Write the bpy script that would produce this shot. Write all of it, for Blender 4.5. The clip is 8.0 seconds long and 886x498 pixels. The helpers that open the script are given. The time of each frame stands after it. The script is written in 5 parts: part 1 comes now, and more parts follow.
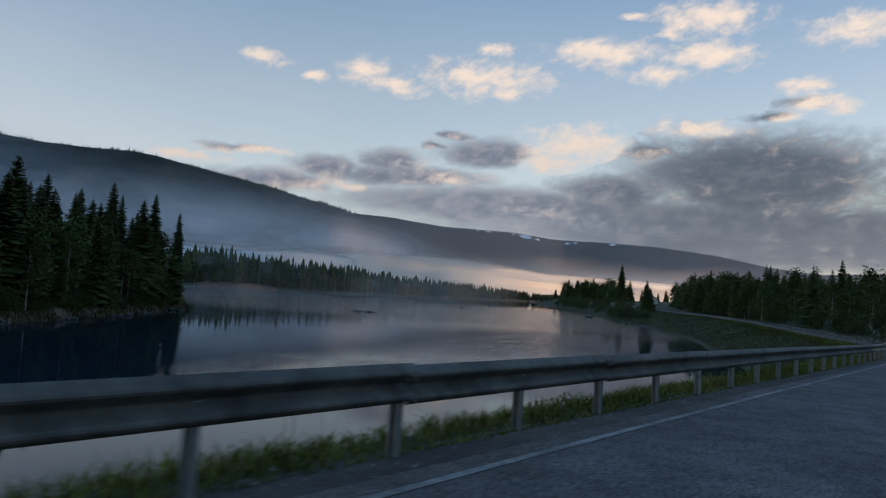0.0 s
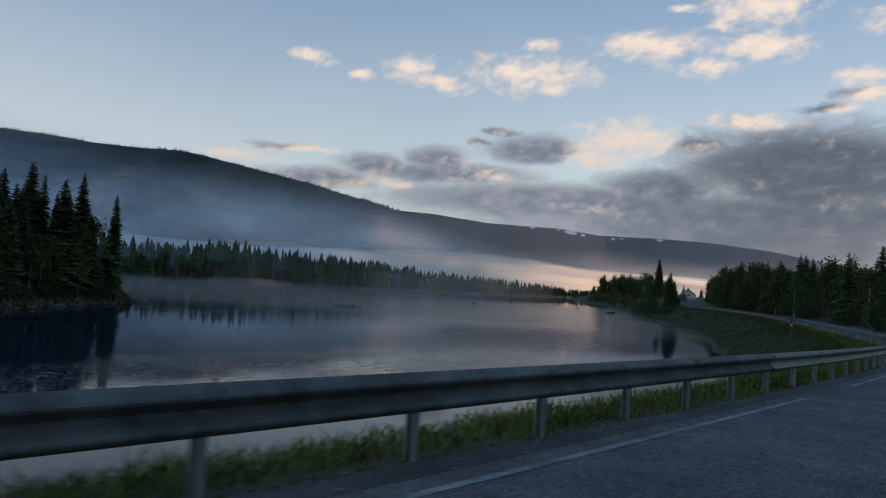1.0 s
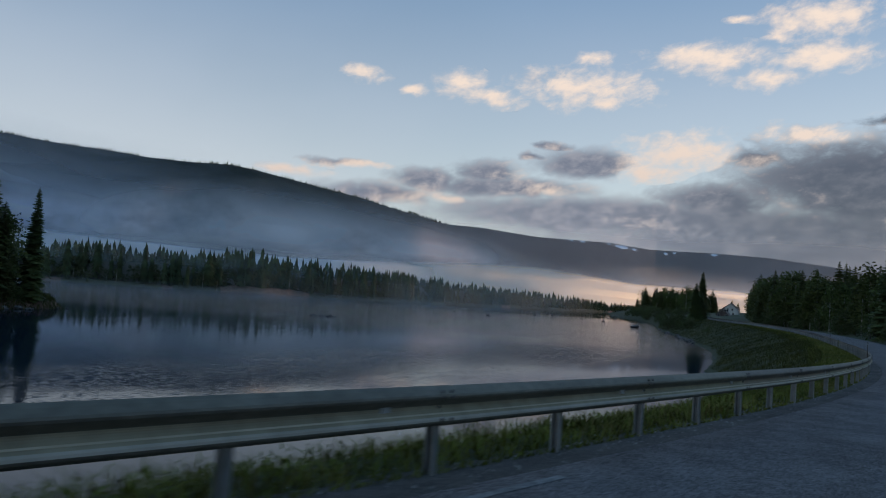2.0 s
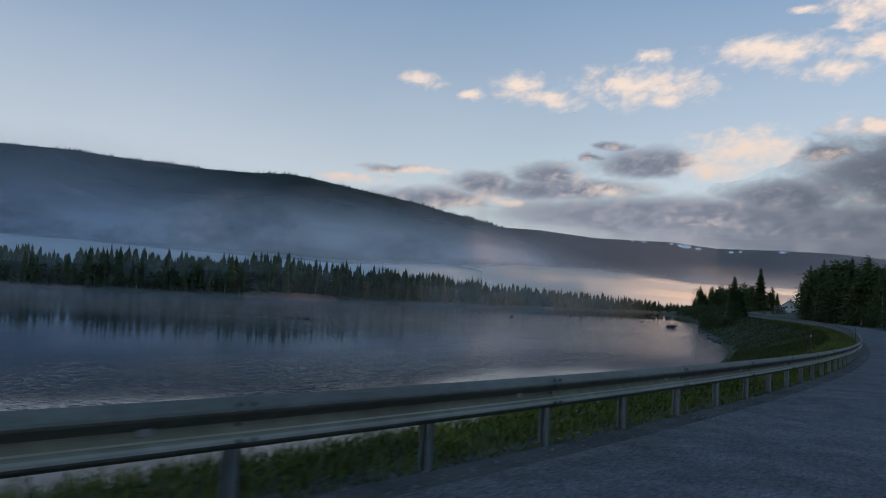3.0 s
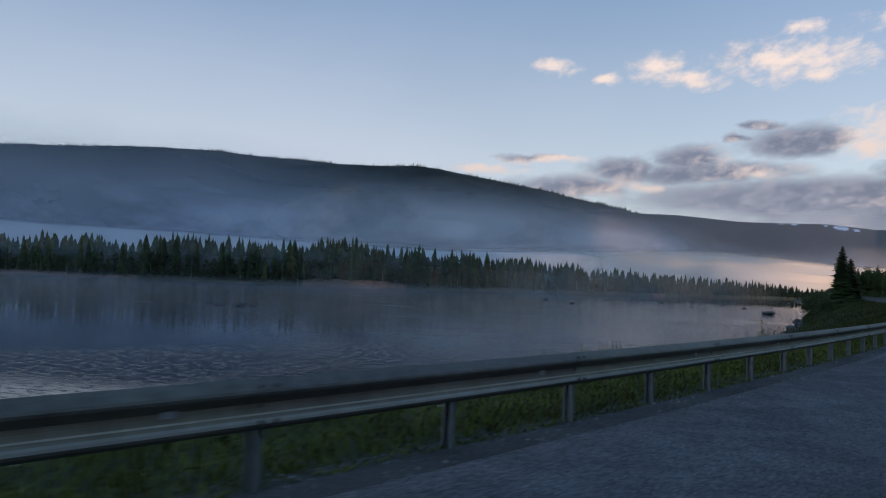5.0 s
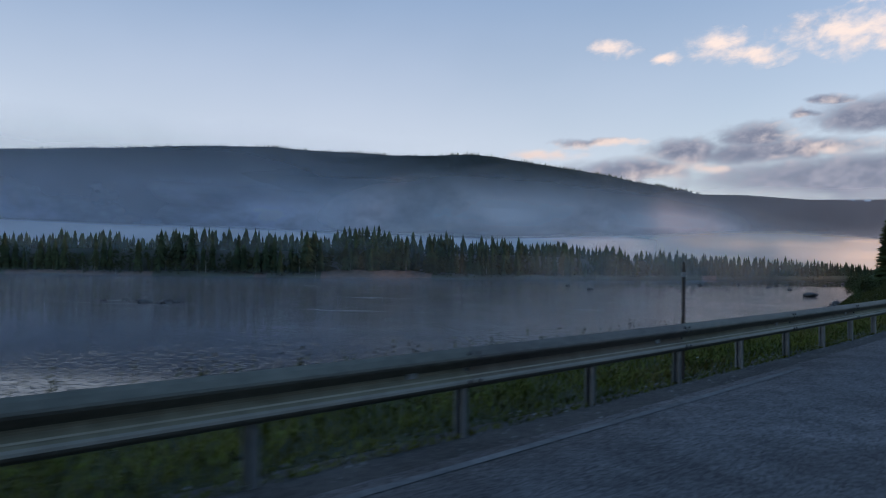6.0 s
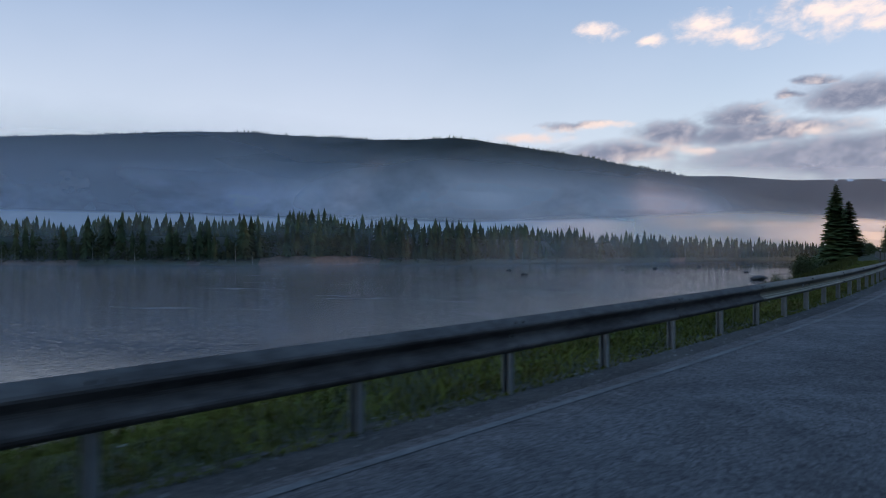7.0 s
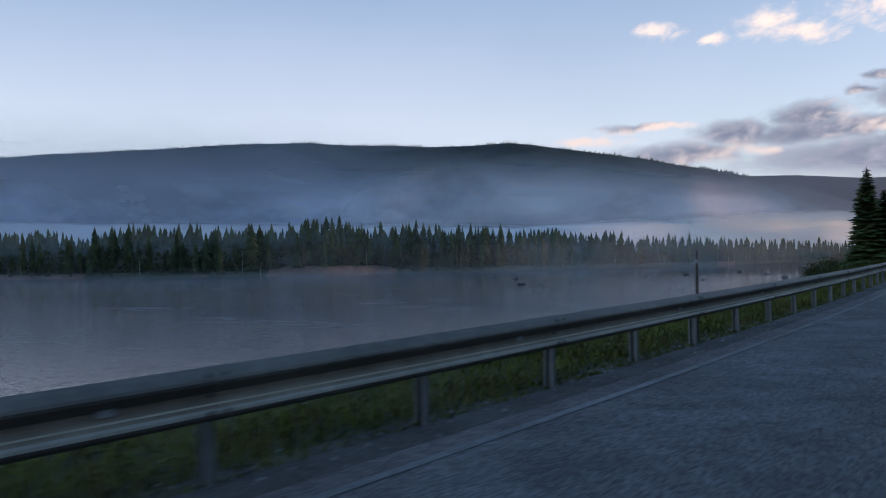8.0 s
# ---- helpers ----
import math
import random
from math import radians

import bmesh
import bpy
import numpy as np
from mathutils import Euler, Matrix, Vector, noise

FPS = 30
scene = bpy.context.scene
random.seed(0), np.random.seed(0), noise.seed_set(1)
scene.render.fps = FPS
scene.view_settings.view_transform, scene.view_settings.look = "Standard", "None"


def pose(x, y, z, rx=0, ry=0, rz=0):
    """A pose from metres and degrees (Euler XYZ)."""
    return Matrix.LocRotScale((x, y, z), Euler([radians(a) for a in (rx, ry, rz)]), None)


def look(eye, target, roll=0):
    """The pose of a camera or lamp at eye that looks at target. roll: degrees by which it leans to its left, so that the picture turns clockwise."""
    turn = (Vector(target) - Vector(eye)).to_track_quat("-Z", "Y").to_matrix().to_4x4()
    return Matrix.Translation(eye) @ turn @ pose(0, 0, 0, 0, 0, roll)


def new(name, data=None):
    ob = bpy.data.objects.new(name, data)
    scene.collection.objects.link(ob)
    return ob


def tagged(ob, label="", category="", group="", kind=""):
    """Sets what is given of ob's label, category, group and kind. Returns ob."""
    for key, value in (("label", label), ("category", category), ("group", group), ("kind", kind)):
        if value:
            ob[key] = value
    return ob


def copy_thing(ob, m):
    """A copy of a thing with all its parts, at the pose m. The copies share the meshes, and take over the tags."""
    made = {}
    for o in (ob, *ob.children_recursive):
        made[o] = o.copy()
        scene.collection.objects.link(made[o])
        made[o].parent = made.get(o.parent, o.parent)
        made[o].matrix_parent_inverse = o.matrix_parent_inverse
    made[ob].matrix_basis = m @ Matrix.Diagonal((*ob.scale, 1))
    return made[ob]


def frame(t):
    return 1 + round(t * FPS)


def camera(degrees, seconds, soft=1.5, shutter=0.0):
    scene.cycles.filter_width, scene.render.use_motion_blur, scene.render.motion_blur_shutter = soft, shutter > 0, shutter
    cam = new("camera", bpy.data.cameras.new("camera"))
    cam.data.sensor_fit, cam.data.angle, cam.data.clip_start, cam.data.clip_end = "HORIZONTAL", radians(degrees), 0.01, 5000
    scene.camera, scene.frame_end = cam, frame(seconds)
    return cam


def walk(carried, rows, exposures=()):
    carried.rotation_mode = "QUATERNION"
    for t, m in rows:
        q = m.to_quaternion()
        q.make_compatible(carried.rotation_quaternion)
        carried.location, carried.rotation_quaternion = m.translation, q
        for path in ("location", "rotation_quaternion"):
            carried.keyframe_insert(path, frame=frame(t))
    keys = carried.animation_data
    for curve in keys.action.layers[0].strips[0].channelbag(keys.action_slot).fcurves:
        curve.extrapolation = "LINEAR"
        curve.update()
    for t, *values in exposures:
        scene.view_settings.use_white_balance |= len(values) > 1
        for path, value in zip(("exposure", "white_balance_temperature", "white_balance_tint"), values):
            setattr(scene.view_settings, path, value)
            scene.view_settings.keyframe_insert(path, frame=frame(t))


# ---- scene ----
# ---------------------------------------------------------------- camera
cam = camera(59.2, 8.0, soft=1.1, shutter=0.09)
walk(cam, [
    (0, pose(3.081, -2.581, 1.374, 92.90, -3.95, 0.17)),
    (0.5, pose(9.580, 6.538, 1.307, 93.39, -3.45, 1.06)),
    (1, pose(15.913, 15.625, 1.172, 92.45, -3.81, 3.60)),
    (2.5, pose(34.008, 43.448, 0.610, 93.54, -3.77, 9.04)),
    (3, pose(39.258, 53.258, 0.394, 93.29, -3.15, 11.87)),
    (3.5, pose(43.916, 63.291, 0.197, 91.51, -2.92, 16.40)),
    (4, pose(48.159, 73.708, 0.018, 91.25, -3.20, 18.48)),
    (5.5, pose(58.721, 105.446, -0.345, 92.36, -1.72, 24.28)),
    (6, pose(61.803, 116.321, -0.387, 91.19, -0.81, 26.44)),
    (6.5, pose(64.745, 127.374, -0.385, 91.42, -0.13, 26.31)),
    (7, pose(67.511, 138.492, -0.355, 90.07, -0.12, 25.54)),
    (7.5, pose(69.995, 149.608, -0.300, 90.13, 0.74, 27.35)),
    (8, pose(72.258, 161.628, -0.216, 90.60, 0.81, 29.94)),
], exposures=[(0, 0.25, 7000, 13), (1, 0.23, 7000, 13), (3, 0.25, 6950, 15), (5.5, 0.35, 6700, 18), (8, 0.6, 6700, 20)])

# ---------------------------------------------------------------- sky and sun
SUN_AZ, SUN_EL = 55.0, 6.0          # degrees clockwise from +y, and above the horizon
# clouds: azimuth, elevation, half width and half height in degrees, and how grey they are
LIT_CLOUDS = [(17.8, 19.8, 3.3, 1.0, 0.05), (12.7, 20.0, 0.9, 0.3, 0.05), (15.2, 18.9, 1.1, 0.5, 0.05), (17.8, 17.4, 2.7, 1.0, 0.05),
              (14.4, 15.8, 2.6, 0.8, 0.05), (10.2, 17.5, 4.0, 1.0, 0.05), (2.6, 17.4, 1.4, 0.4, 0.05), (1.7, 15.3, 4.4, 1.3, 0.12),
              (4.0, 14.3, 1.8, 0.6, 0.05), (-7.1, 15.3, 1.8, 0.9, 0.1), (-5.3, 14.4, 2.8, 0.6, 0.1), (-10.4, 14.5, 1.0, 0.4, 0.1),
              (-14.4, 15.5, 1.4, 0.7, 0.1), (24.4, 15.0, 1.4, 0.6, 0.1), (27.0, 18.5, 3.0, 1.0, 0.05)]
TORN_CLOUDS = [(24.8, 13.9, 2.0, 0.6, 0.5), (22.3, 13.1, 1.8, 0.4, 0.6), (17.4, 12.2, 3.2, 0.7, 0.3), (2.6, 10.0, 3.6, 1.0, 1.0),
               (9.2, 11.1, 4.0, 1.3, 0.0), (6.6, 9.7, 2.2, 0.8, 0.02), (0.0, 11.2, 1.3, 0.3, 0.8), (-1.8, 10.3, 0.9, 0.3, 0.8),
               (-4.4, 9.1, 2.4, 0.8, 0.85), (-9.0, 8.2, 2.8, 0.9, 0.85), (-2.9, 8.0, 5.5, 0.8, 0.9), (-7.4, 7.0, 1.9, 0.5, 0.05),
               (-0.6, 7.9, 1.6, 0.5, 0.02), (-12.5, 6.9, 4.5, 0.8, 0.8), (-15.2, 8.9, 3.0, 0.3, 0.6), (-19.5, 8.0, 2.4, 0.4, 0.2)]
DECK_CLOUDS = [(21.5, 8.8, 9.0, 3.0, 1.0), (14.1, 10.5, 2.6, 0.9, 0.7), (5.0, 6.2, 13.0, 1.4, 1.0), (20.0, 5.0, 22.0, 2.6, 1.0), (11.5, 7.6, 4.0, 1.4, 0.95)]

world = bpy.data.worlds.new("sky")
scene.world = world
world.use_nodes = True


class Nodes:
    """A little shorthand for node trees."""

    def __init__(self, tree):
        self.tree = tree
        tree.nodes.clear()

    def add(self, kind, **values):
        node = self.tree.nodes.new(kind)
        for key, value in values.items():
            setattr(node, key, value)
        return node

    def link(self, a, b):
        self.tree.links.new(a, b)

    def put(self, socket, value):
        if isinstance(value, (int, float, tuple)):
            socket.default_value = value
        else:
            self.link(value, socket)

    def math(self, op, a, b=0.0, c=0.0, clamp=False):
        node = self.add("ShaderNodeMath", operation=op, use_clamp=clamp)
        for socket, value in zip(node.inputs, (a, b, c)):
            self.put(socket, value)
        return node.outputs[0]

    def step(self, value, low, high, to_low=0.0, to_high=1.0):
        node = self.add("ShaderNodeMapRange", interpolation_type="SMOOTHSTEP")
        for socket, v in zip(node.inputs, (value, low, high, to_low, to_high)):
            self.put(socket, v)
        return node.outputs[0]

    def mix(self, factor, a, b, blend="MIX"):
        node = self.add("ShaderNodeMix", data_type="RGBA", blend_type=blend)
        self.put(node.inputs[0], factor)
        for socket, v in ((node.inputs[6], a), (node.inputs[7], b)):
            self.put(socket, (*v, 1.0) if isinstance(v, tuple) and len(v) == 3 else v)
        return node.outputs[2]

    def noise(self, vector, scale, detail=4.0, rough=0.55, distort=0.0):
        node = self.add("ShaderNodeTexNoise")
        self.link(vector, node.inputs["Vector"])
        node.inputs["Scale"].default_value, node.inputs["Detail"].default_value = scale, detail
        node.inputs["Roughness"].default_value, node.inputs["Distortion"].default_value = rough, distort
        return node.outputs["Fac"]

    def stretch(self, vector, scale, location=(0, 0, 0)):
        node = self.add("ShaderNodeMapping")
        self.link(vector, node.inputs["Vector"])
        node.inputs["Scale"].default_value, node.inputs["Location"].default_value = scale, location
        return node.outputs[0]


def build_sky():
    n = Nodes(world.node_tree)
    way = n.add("ShaderNodeTexCoord").outputs["Generated"]
    split = n.add("ShaderNodeSeparateXYZ")
    n.link(way, split.inputs[0])
    x, y, z = split.outputs
    az = n.math("MULTIPLY", n.math("ARCTAN2", x, y), 57.29578)
    el = n.math("MULTIPLY", n.math("ARCSINE", z), 57.29578)
    sky = n.add("ShaderNodeTexSky", sky_type="NISHITA", sun_disc=False, sun_elevation=radians(SUN_EL),
                sun_rotation=radians(SUN_AZ), altitude=300.0, air_density=1.0, dust_density=0.4, ozone_density=2.0)

    plane = n.add("ShaderNodeCombineXYZ")
    n.put(plane.inputs[0], n.math("MULTIPLY", az, 0.1))
    n.put(plane.inputs[1], n.math("MULTIPLY_ADD", el, 0.17, n.math("MULTIPLY", az, -0.02)))
    p = plane.outputs[0]
    big, fine = n.noise(p, 1.7, 6.0, 0.55, 0.1), n.noise(p, 6.5, 8.0, 0.62, 0.25)
    bend = n.noise(p, 2.4, 3.0, 0.5)
    warped = n.add("ShaderNodeCombineXYZ")
    n.put(warped.inputs[0], n.math("MULTIPLY_ADD", n.math("SUBTRACT", bend, 0.5), 4.0, az))
    n.put(warped.inputs[1], n.math("MULTIPLY_ADD", n.math("SUBTRACT", big, 0.5), 1.8, el))
    ragged = n.math("ADD", n.math("MULTIPLY", n.math("SUBTRACT", big, 0.5), 1.6), n.math("MULTIPLY", n.math("SUBTRACT", fine, 0.5), 3.2))
    # how dense and grey the cloud is, and how far towards the low sun within its own heap
    cover, greys, sides, weights = None, None, None, None
    for a, e, wa, we, g in LIT_CLOUDS + TORN_CLOUDS + DECK_CLOUDS:
        wa, we = wa * (0.95 + 0.3 * g), we * (0.95 + 0.3 * g)
        off = n.add("ShaderNodeVectorMath", operation="MULTIPLY_ADD")
        n.link(warped.outputs[0], off.inputs[0])
        off.inputs[1].default_value, off.inputs[2].default_value = (1 / wa, 1 / we, 0), (-a / wa, -e / we, 0)
        far = n.add("ShaderNodeVectorMath", operation="LENGTH")
        n.link(off.outputs[0], far.inputs[0])
        towards = n.add("ShaderNodeVectorMath", operation="DOT_PRODUCT")
        n.link(off.outputs[0], towards.inputs[0])
        towards.inputs[1].default_value = (0.75, -0.55, 0)
        k = 1.2 + 1.7 * max(0.0, g - 0.3)
        m = n.math("MULTIPLY_ADD", far.outputs["Value"], -k, k)
        cover = m if cover is None else n.math("SMOOTH_MAX", cover, m, 0.3)
        w = n.math("MAXIMUM", n.math("ADD", m, 0.6), 0.001)
        w = n.math("MULTIPLY", w, w)
        lean = n.math("MULTIPLY", w, towards.outputs["Value"])
        weights = w if weights is None else n.math("ADD", weights, w)
        greys = n.math("MULTIPLY", w, g) if greys is None else n.math("MULTIPLY_ADD", w, g, greys)
        sides = lean if sides is None else n.math("ADD", sides, lean)
    # scattered cloud over the rest of the sky
    rest = n.math("SUBTRACT", n.math("MULTIPLY", n.noise(p, 0.45, 4.0, 0.55), 2.4), 2.7)
    cover = n.math("MAXIMUM", n.math("MAXIMUM", cover, -1.6), rest)
    grey, side = n.math("DIVIDE", greys, weights), n.math("DIVIDE", sides, weights)
    # the thick deck is less torn
    dense = n.math("ADD", cover, n.math("MULTIPLY", ragged, n.step(grey, 0.6, 0.95, 1.0, 0.55)))
    alpha = n.step(dense, -0.5, 1.3)
    # flanks towards the low sun are lit, the rest is grey
    side = n.math("MULTIPLY", side, n.step(grey, 0.75, 0.98, 1.0, 0.2))
    thick = n.math("MULTIPLY_ADD", side, -0.42, n.math("MULTIPLY_ADD", n.math("SUBTRACT", fine, 0.5), -0.9, grey))
    thick = n.math("MULTIPLY_ADD", n.math("SUBTRACT", big, 0.5), 0.9, thick)
    thick = n.step(thick, 0.38, 0.95)
    lit = n.mix(n.step(el, 4.0, 18.0), (0.6, 0.51, 0.46), (0.8, 0.69, 0.6))
    shade = n.mix(n.step(fine, 0.35, 0.7), (0.12, 0.145, 0.21), (0.25, 0.27, 0.33))
    shade = n.mix(n.math("MULTIPLY", n.step(az, 2.0, 20.0), 0.95), shade, n.mix(n.step(fine, 0.35, 0.7), (0.042, 0.056, 0.092), (0.085, 0.1, 0.14)))
    cloud = n.mix(thick, lit, shade)
    scaled = n.add("ShaderNodeVectorMath", operation="SCALE")
    n.link(sky.outputs[0], scaled.inputs[0])
    scaled.inputs["Scale"].default_value = SKY_GAIN
    # a thin high veil pales the blue
    veil = n.mix(n.step(el, 3.0, 30.0), (0.52, 0.6, 0.685), (0.1, 0.24, 0.455))
    clear = n.mix(n.step(n.noise(p, 0.25, 4.0, 0.5), 0.3, 0.7, 0.55, 0.8), scaled.outputs[0], veil)
    whole = n.mix(n.math("MULTIPLY", alpha, 0.9), clear, cloud)
    back = n.add("ShaderNodeBackground")
    n.link(whole, back.inputs["Color"])
    back.inputs["Strength"].default_value = 1.0
    out = n.add("ShaderNodeOutputWorld")
    n.link(back.outputs[0], out.inputs["Surface"])


SKY_GAIN = 0.17
build_sky()

sun_data = bpy.data.lights.new("sun", "SUN")
sun_data.energy, sun_data.angle, sun_data.color = 2.1, radians(14), (1.0, 0.66, 0.47)
sun = new("sun", sun_data)
a_, e_ = radians(SUN_AZ), radians(SUN_EL)
sun.matrix_world = look((math.sin(a_) * math.cos(e_) * 100, math.cos(a_) * math.cos(e_) * 100, math.sin(e_) * 100), (0, 0, 0))


# ---------------------------------------------------------------- materials
def material(name, low, high, rough=0.8, scale=4.0, coarse=0.3, bump=0.0, bump_scale=40.0, metal=0.0,
             random_shade=0.0, stretch=(1, 1, 1), island=False, spec=0.5, speckle=0.0):
    """A surface that varies between two colours at a fine and a coarse scale."""
    m = bpy.data.materials.new(name)
    m.use_nodes = True
    n = Nodes(m.node_tree)
    place = n.stretch(n.add("ShaderNodeTexCoord").outputs["Object"], stretch)
    fine, wide = n.noise(place, scale, 6.0, 0.6), n.noise(place, coarse, 3.0)
    both = n.math("ADD", n.math("MULTIPLY", fine, 0.6), n.math("MULTIPLY", wide, 0.5), clamp=True)
    colour = n.mix(n.step(both, 0.35, 0.75), low, high)
    if speckle:
        grit = n.add("ShaderNodeTexVoronoi")
        n.link(place, grit.inputs["Vector"])
        grit.inputs["Scale"].default_value = 55.0
        stone = n.add("ShaderNodeSeparateXYZ")
        n.link(grit.outputs["Color"], stone.inputs[0])
        wear = n.noise(place, 1.7, 4.0, 0.6)
        gain = n.math("MULTIPLY_ADD", stone.outputs[0], speckle, 1.0 - speckle / 2)
        gain = n.math("MULTIPLY", gain, n.step(wear, 0.25, 0.75, 0.75, 1.25))
        scale_up = n.add("ShaderNodeVectorMath", operation="SCALE")
        n.link(colour, scale_up.inputs[0])
        n.link(gain, scale_up.inputs["Scale"])
        colour = scale_up.outputs[0]
    if random_shade or island:
        chance = (n.add("ShaderNodeNewGeometry").outputs["Random Per Island"] if island
                  else n.add("ShaderNodeObjectInfo").outputs["Random"])
        amount = random_shade or 0.4
        gain = n.math("MULTIPLY_ADD", chance, amount, 1.0 - amount / 2)
        hsv = n.add("ShaderNodeHueSaturation")
        n.link(colour, hsv.inputs["Color"])
        n.link(gain, hsv.inputs["Value"])
        n.link(n.math("MULTIPLY_ADD", chance, 0.05, 0.475), hsv.inputs["Hue"])
        colour = hsv.outputs[0]
    s = n.add("ShaderNodeBsdfPrincipled")
    n.link(colour, s.inputs["Base Color"])
    n.link(n.math("MULTIPLY_ADD", fine, 0.25, rough - 0.12, clamp=True), s.inputs["Roughness"])
    s.inputs["Metallic"].default_value = metal
    s.inputs["Specular IOR Level"].default_value = spec
    if bump:
        b = n.add("ShaderNodeBump")
        b.inputs["Strength"].default_value, b.inputs["Distance"].default_value = 1.0, bump
        n.link(n.noise(place, bump_scale, 5.0, 0.65), b.inputs["Height"])
        n.link(b.outputs[0], s.inputs["Normal"])
    out = n.add("ShaderNodeOutputMaterial")
    n.link(s.outputs[0], out.inputs["Surface"])
    return m


ASPHALT = material("asphalt", (0.094, 0.088, 0.088), (0.172, 0.163, 0.164), 0.85, 30.0, 0.4, 0.012, 60.0, speckle=1.3, spec=0.25)
FADED = material("faded_paint", (0.085, 0.082, 0.08), (0.225, 0.22, 0.215), 0.85, 14.0, 1.1, 0.004, 60.0)
PAINT = material("worn_paint", (0.09, 0.088, 0.086), (0.36, 0.355, 0.345), 0.8, 14.0, 1.1, 0.004, 60.0)
FOAM = material("foam", (0.3, 0.31, 0.32), (0.5, 0.51, 0.52), 0.7, 3.0, 0.5)
GRIT = material("grit", (0.08, 0.078, 0.075), (0.24, 0.235, 0.225), 0.9, 8.0, 0.8, island=True, random_shade=0.9)
GRAVEL = material("gravel", (0.032, 0.03, 0.028), (0.125, 0.115, 0.105), 0.95, 18.0, 0.8, 0.03, 35.0)
SOIL = material("soil", (0.022, 0.03, 0.01), (0.055, 0.065, 0.022), 0.95, 3.0, 0.25, 0.06, 8.0)
FARSOIL = material("forest_floor", (0.03, 0.045, 0.02), (0.07, 0.08, 0.04), 0.95, 0.4, 0.05)
SAND = material("bank", (0.095, 0.058, 0.04), (0.25, 0.155, 0.11), 0.95, 0.6, 0.06, 0.1, 1.5)
HILL = material("wooded_hill", (0.012, 0.019, 0.017), (0.05, 0.062, 0.053), 1.0, 0.11, 0.006, spec=0.0)
SNOW = material("snow", (0.7, 0.72, 0.76), (0.85, 0.86, 0.88), 0.8, 0.05, 0.01)
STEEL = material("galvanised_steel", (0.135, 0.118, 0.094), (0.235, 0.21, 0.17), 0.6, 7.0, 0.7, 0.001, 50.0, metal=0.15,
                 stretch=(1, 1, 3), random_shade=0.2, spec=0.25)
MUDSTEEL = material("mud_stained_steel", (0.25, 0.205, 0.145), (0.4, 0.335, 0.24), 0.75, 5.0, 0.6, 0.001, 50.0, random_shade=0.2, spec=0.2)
# lighter colour that paints a highlight along the beam's lower bulge
HIGHLIGHTSTEEL = material("highlight_steel", (0.36, 0.315, 0.25), (0.5, 0.445, 0.36), 0.5, 5.0, 0.6, 0.001, 50.0, spec=0.25)
OLDSTEEL = material("weathered_steel", (0.07, 0.06, 0.056), (0.19, 0.17, 0.155), 0.75, 4.0, 0.7, 0.001, 50.0, stretch=(1, 1, 4), spec=0.2)
STRIPE = material("pale_scuff", (0.5, 0.42, 0.29), (0.66, 0.57, 0.41), 0.6, 6.0, 0.8)
DARKSTEEL = material("dark_steel", (0.06, 0.058, 0.052), (0.19, 0.18, 0.16), 0.65, 5.0, 0.9, 0.001, 50.0, metal=0.25, spec=0.3)
POSTSTEEL = material("post_steel", (0.19, 0.2, 0.2), (0.33, 0.34, 0.335), 0.5, 5.0, 0.9, 0.001, 60.0, metal=0.35, random_shade=0.3)
NEEDLES = material("spruce_needles", (0.044, 0.062, 0.022), (0.12, 0.133, 0.044), 0.8, 1.5, 0.15, random_shade=0.5, spec=0.2)
LEAVES = material("birch_leaves", (0.05, 0.07, 0.02), (0.115, 0.13, 0.035), 0.7, 1.5, 0.15, random_shade=0.5, spec=0.2)
BUSHLEAVES = material("willow_leaves", (0.04, 0.054, 0.019), (0.1, 0.112, 0.036), 0.7, 1.5, 0.15, random_shade=0.5, spec=0.2)
FARLEAVES = material("far_birch_leaves", (0.05, 0.066, 0.034), (0.125, 0.135, 0.065), 0.9, 0.3, 0.03, island=True, random_shade=0.7, spec=0.1)
FARNEEDLES = material("far_needles", (0.03, 0.048, 0.026), (0.085, 0.105, 0.05), 0.9, 0.3, 0.03, island=True, random_shade=0.6, spec=0.1)
BARK = material("bark", (0.05, 0.04, 0.03), (0.13, 0.11, 0.09), 0.95, 8.0, 1.0, 0.03, 12.0)
BIRCHBARK = material("birch_bark", (0.2, 0.19, 0.17), (0.6, 0.58, 0.54), 0.9, 5.0, 1.0)
GRASS = material("grass", (0.068, 0.08, 0.017), (0.215, 0.208, 0.045), 0.9, 1.2, 0.2, island=True, random_shade=0.7, spec=0.05)
# darker than GRASS: dark rank growth, plus the bank's shade put into the colour
BANKGRASS = material("bank_grass", (0.036, 0.041, 0.011), (0.096, 0.094, 0.024), 0.8, 0.8, 0.12, island=True, random_shade=0.8, spec=0.1)
DRYGRASS = material("dry_grass", (0.1, 0.075, 0.025), (0.24, 0.19, 0.07), 0.9, 1.2, 0.2, island=True, random_shade=0.6, spec=0.05)
WEEDS = material("weed_leaves", (0.068, 0.088, 0.014), (0.18, 0.19, 0.032), 0.8, 1.2, 0.2, island=True, random_shade=0.7, spec=0.2)
PETALS = material("petals", (0.5, 0.5, 0.46), (0.7, 0.7, 0.66), 0.8, 3.0, 0.5)
ROCK = material("rock", (0.05, 0.05, 0.05), (0.17, 0.165, 0.16), 0.85, 2.0, 0.4, 0.06, 5.0, random_shade=0.4)
POLEPAINT = material("pole_brown", (0.05, 0.035, 0.03), (0.11, 0.08, 0.06), 0.7, 6.0, 1.0)
REFLECTOR = material("reflector", (0.32, 0.32, 0.31), (0.5, 0.5, 0.48), 0.3, 6.0, 1.0)
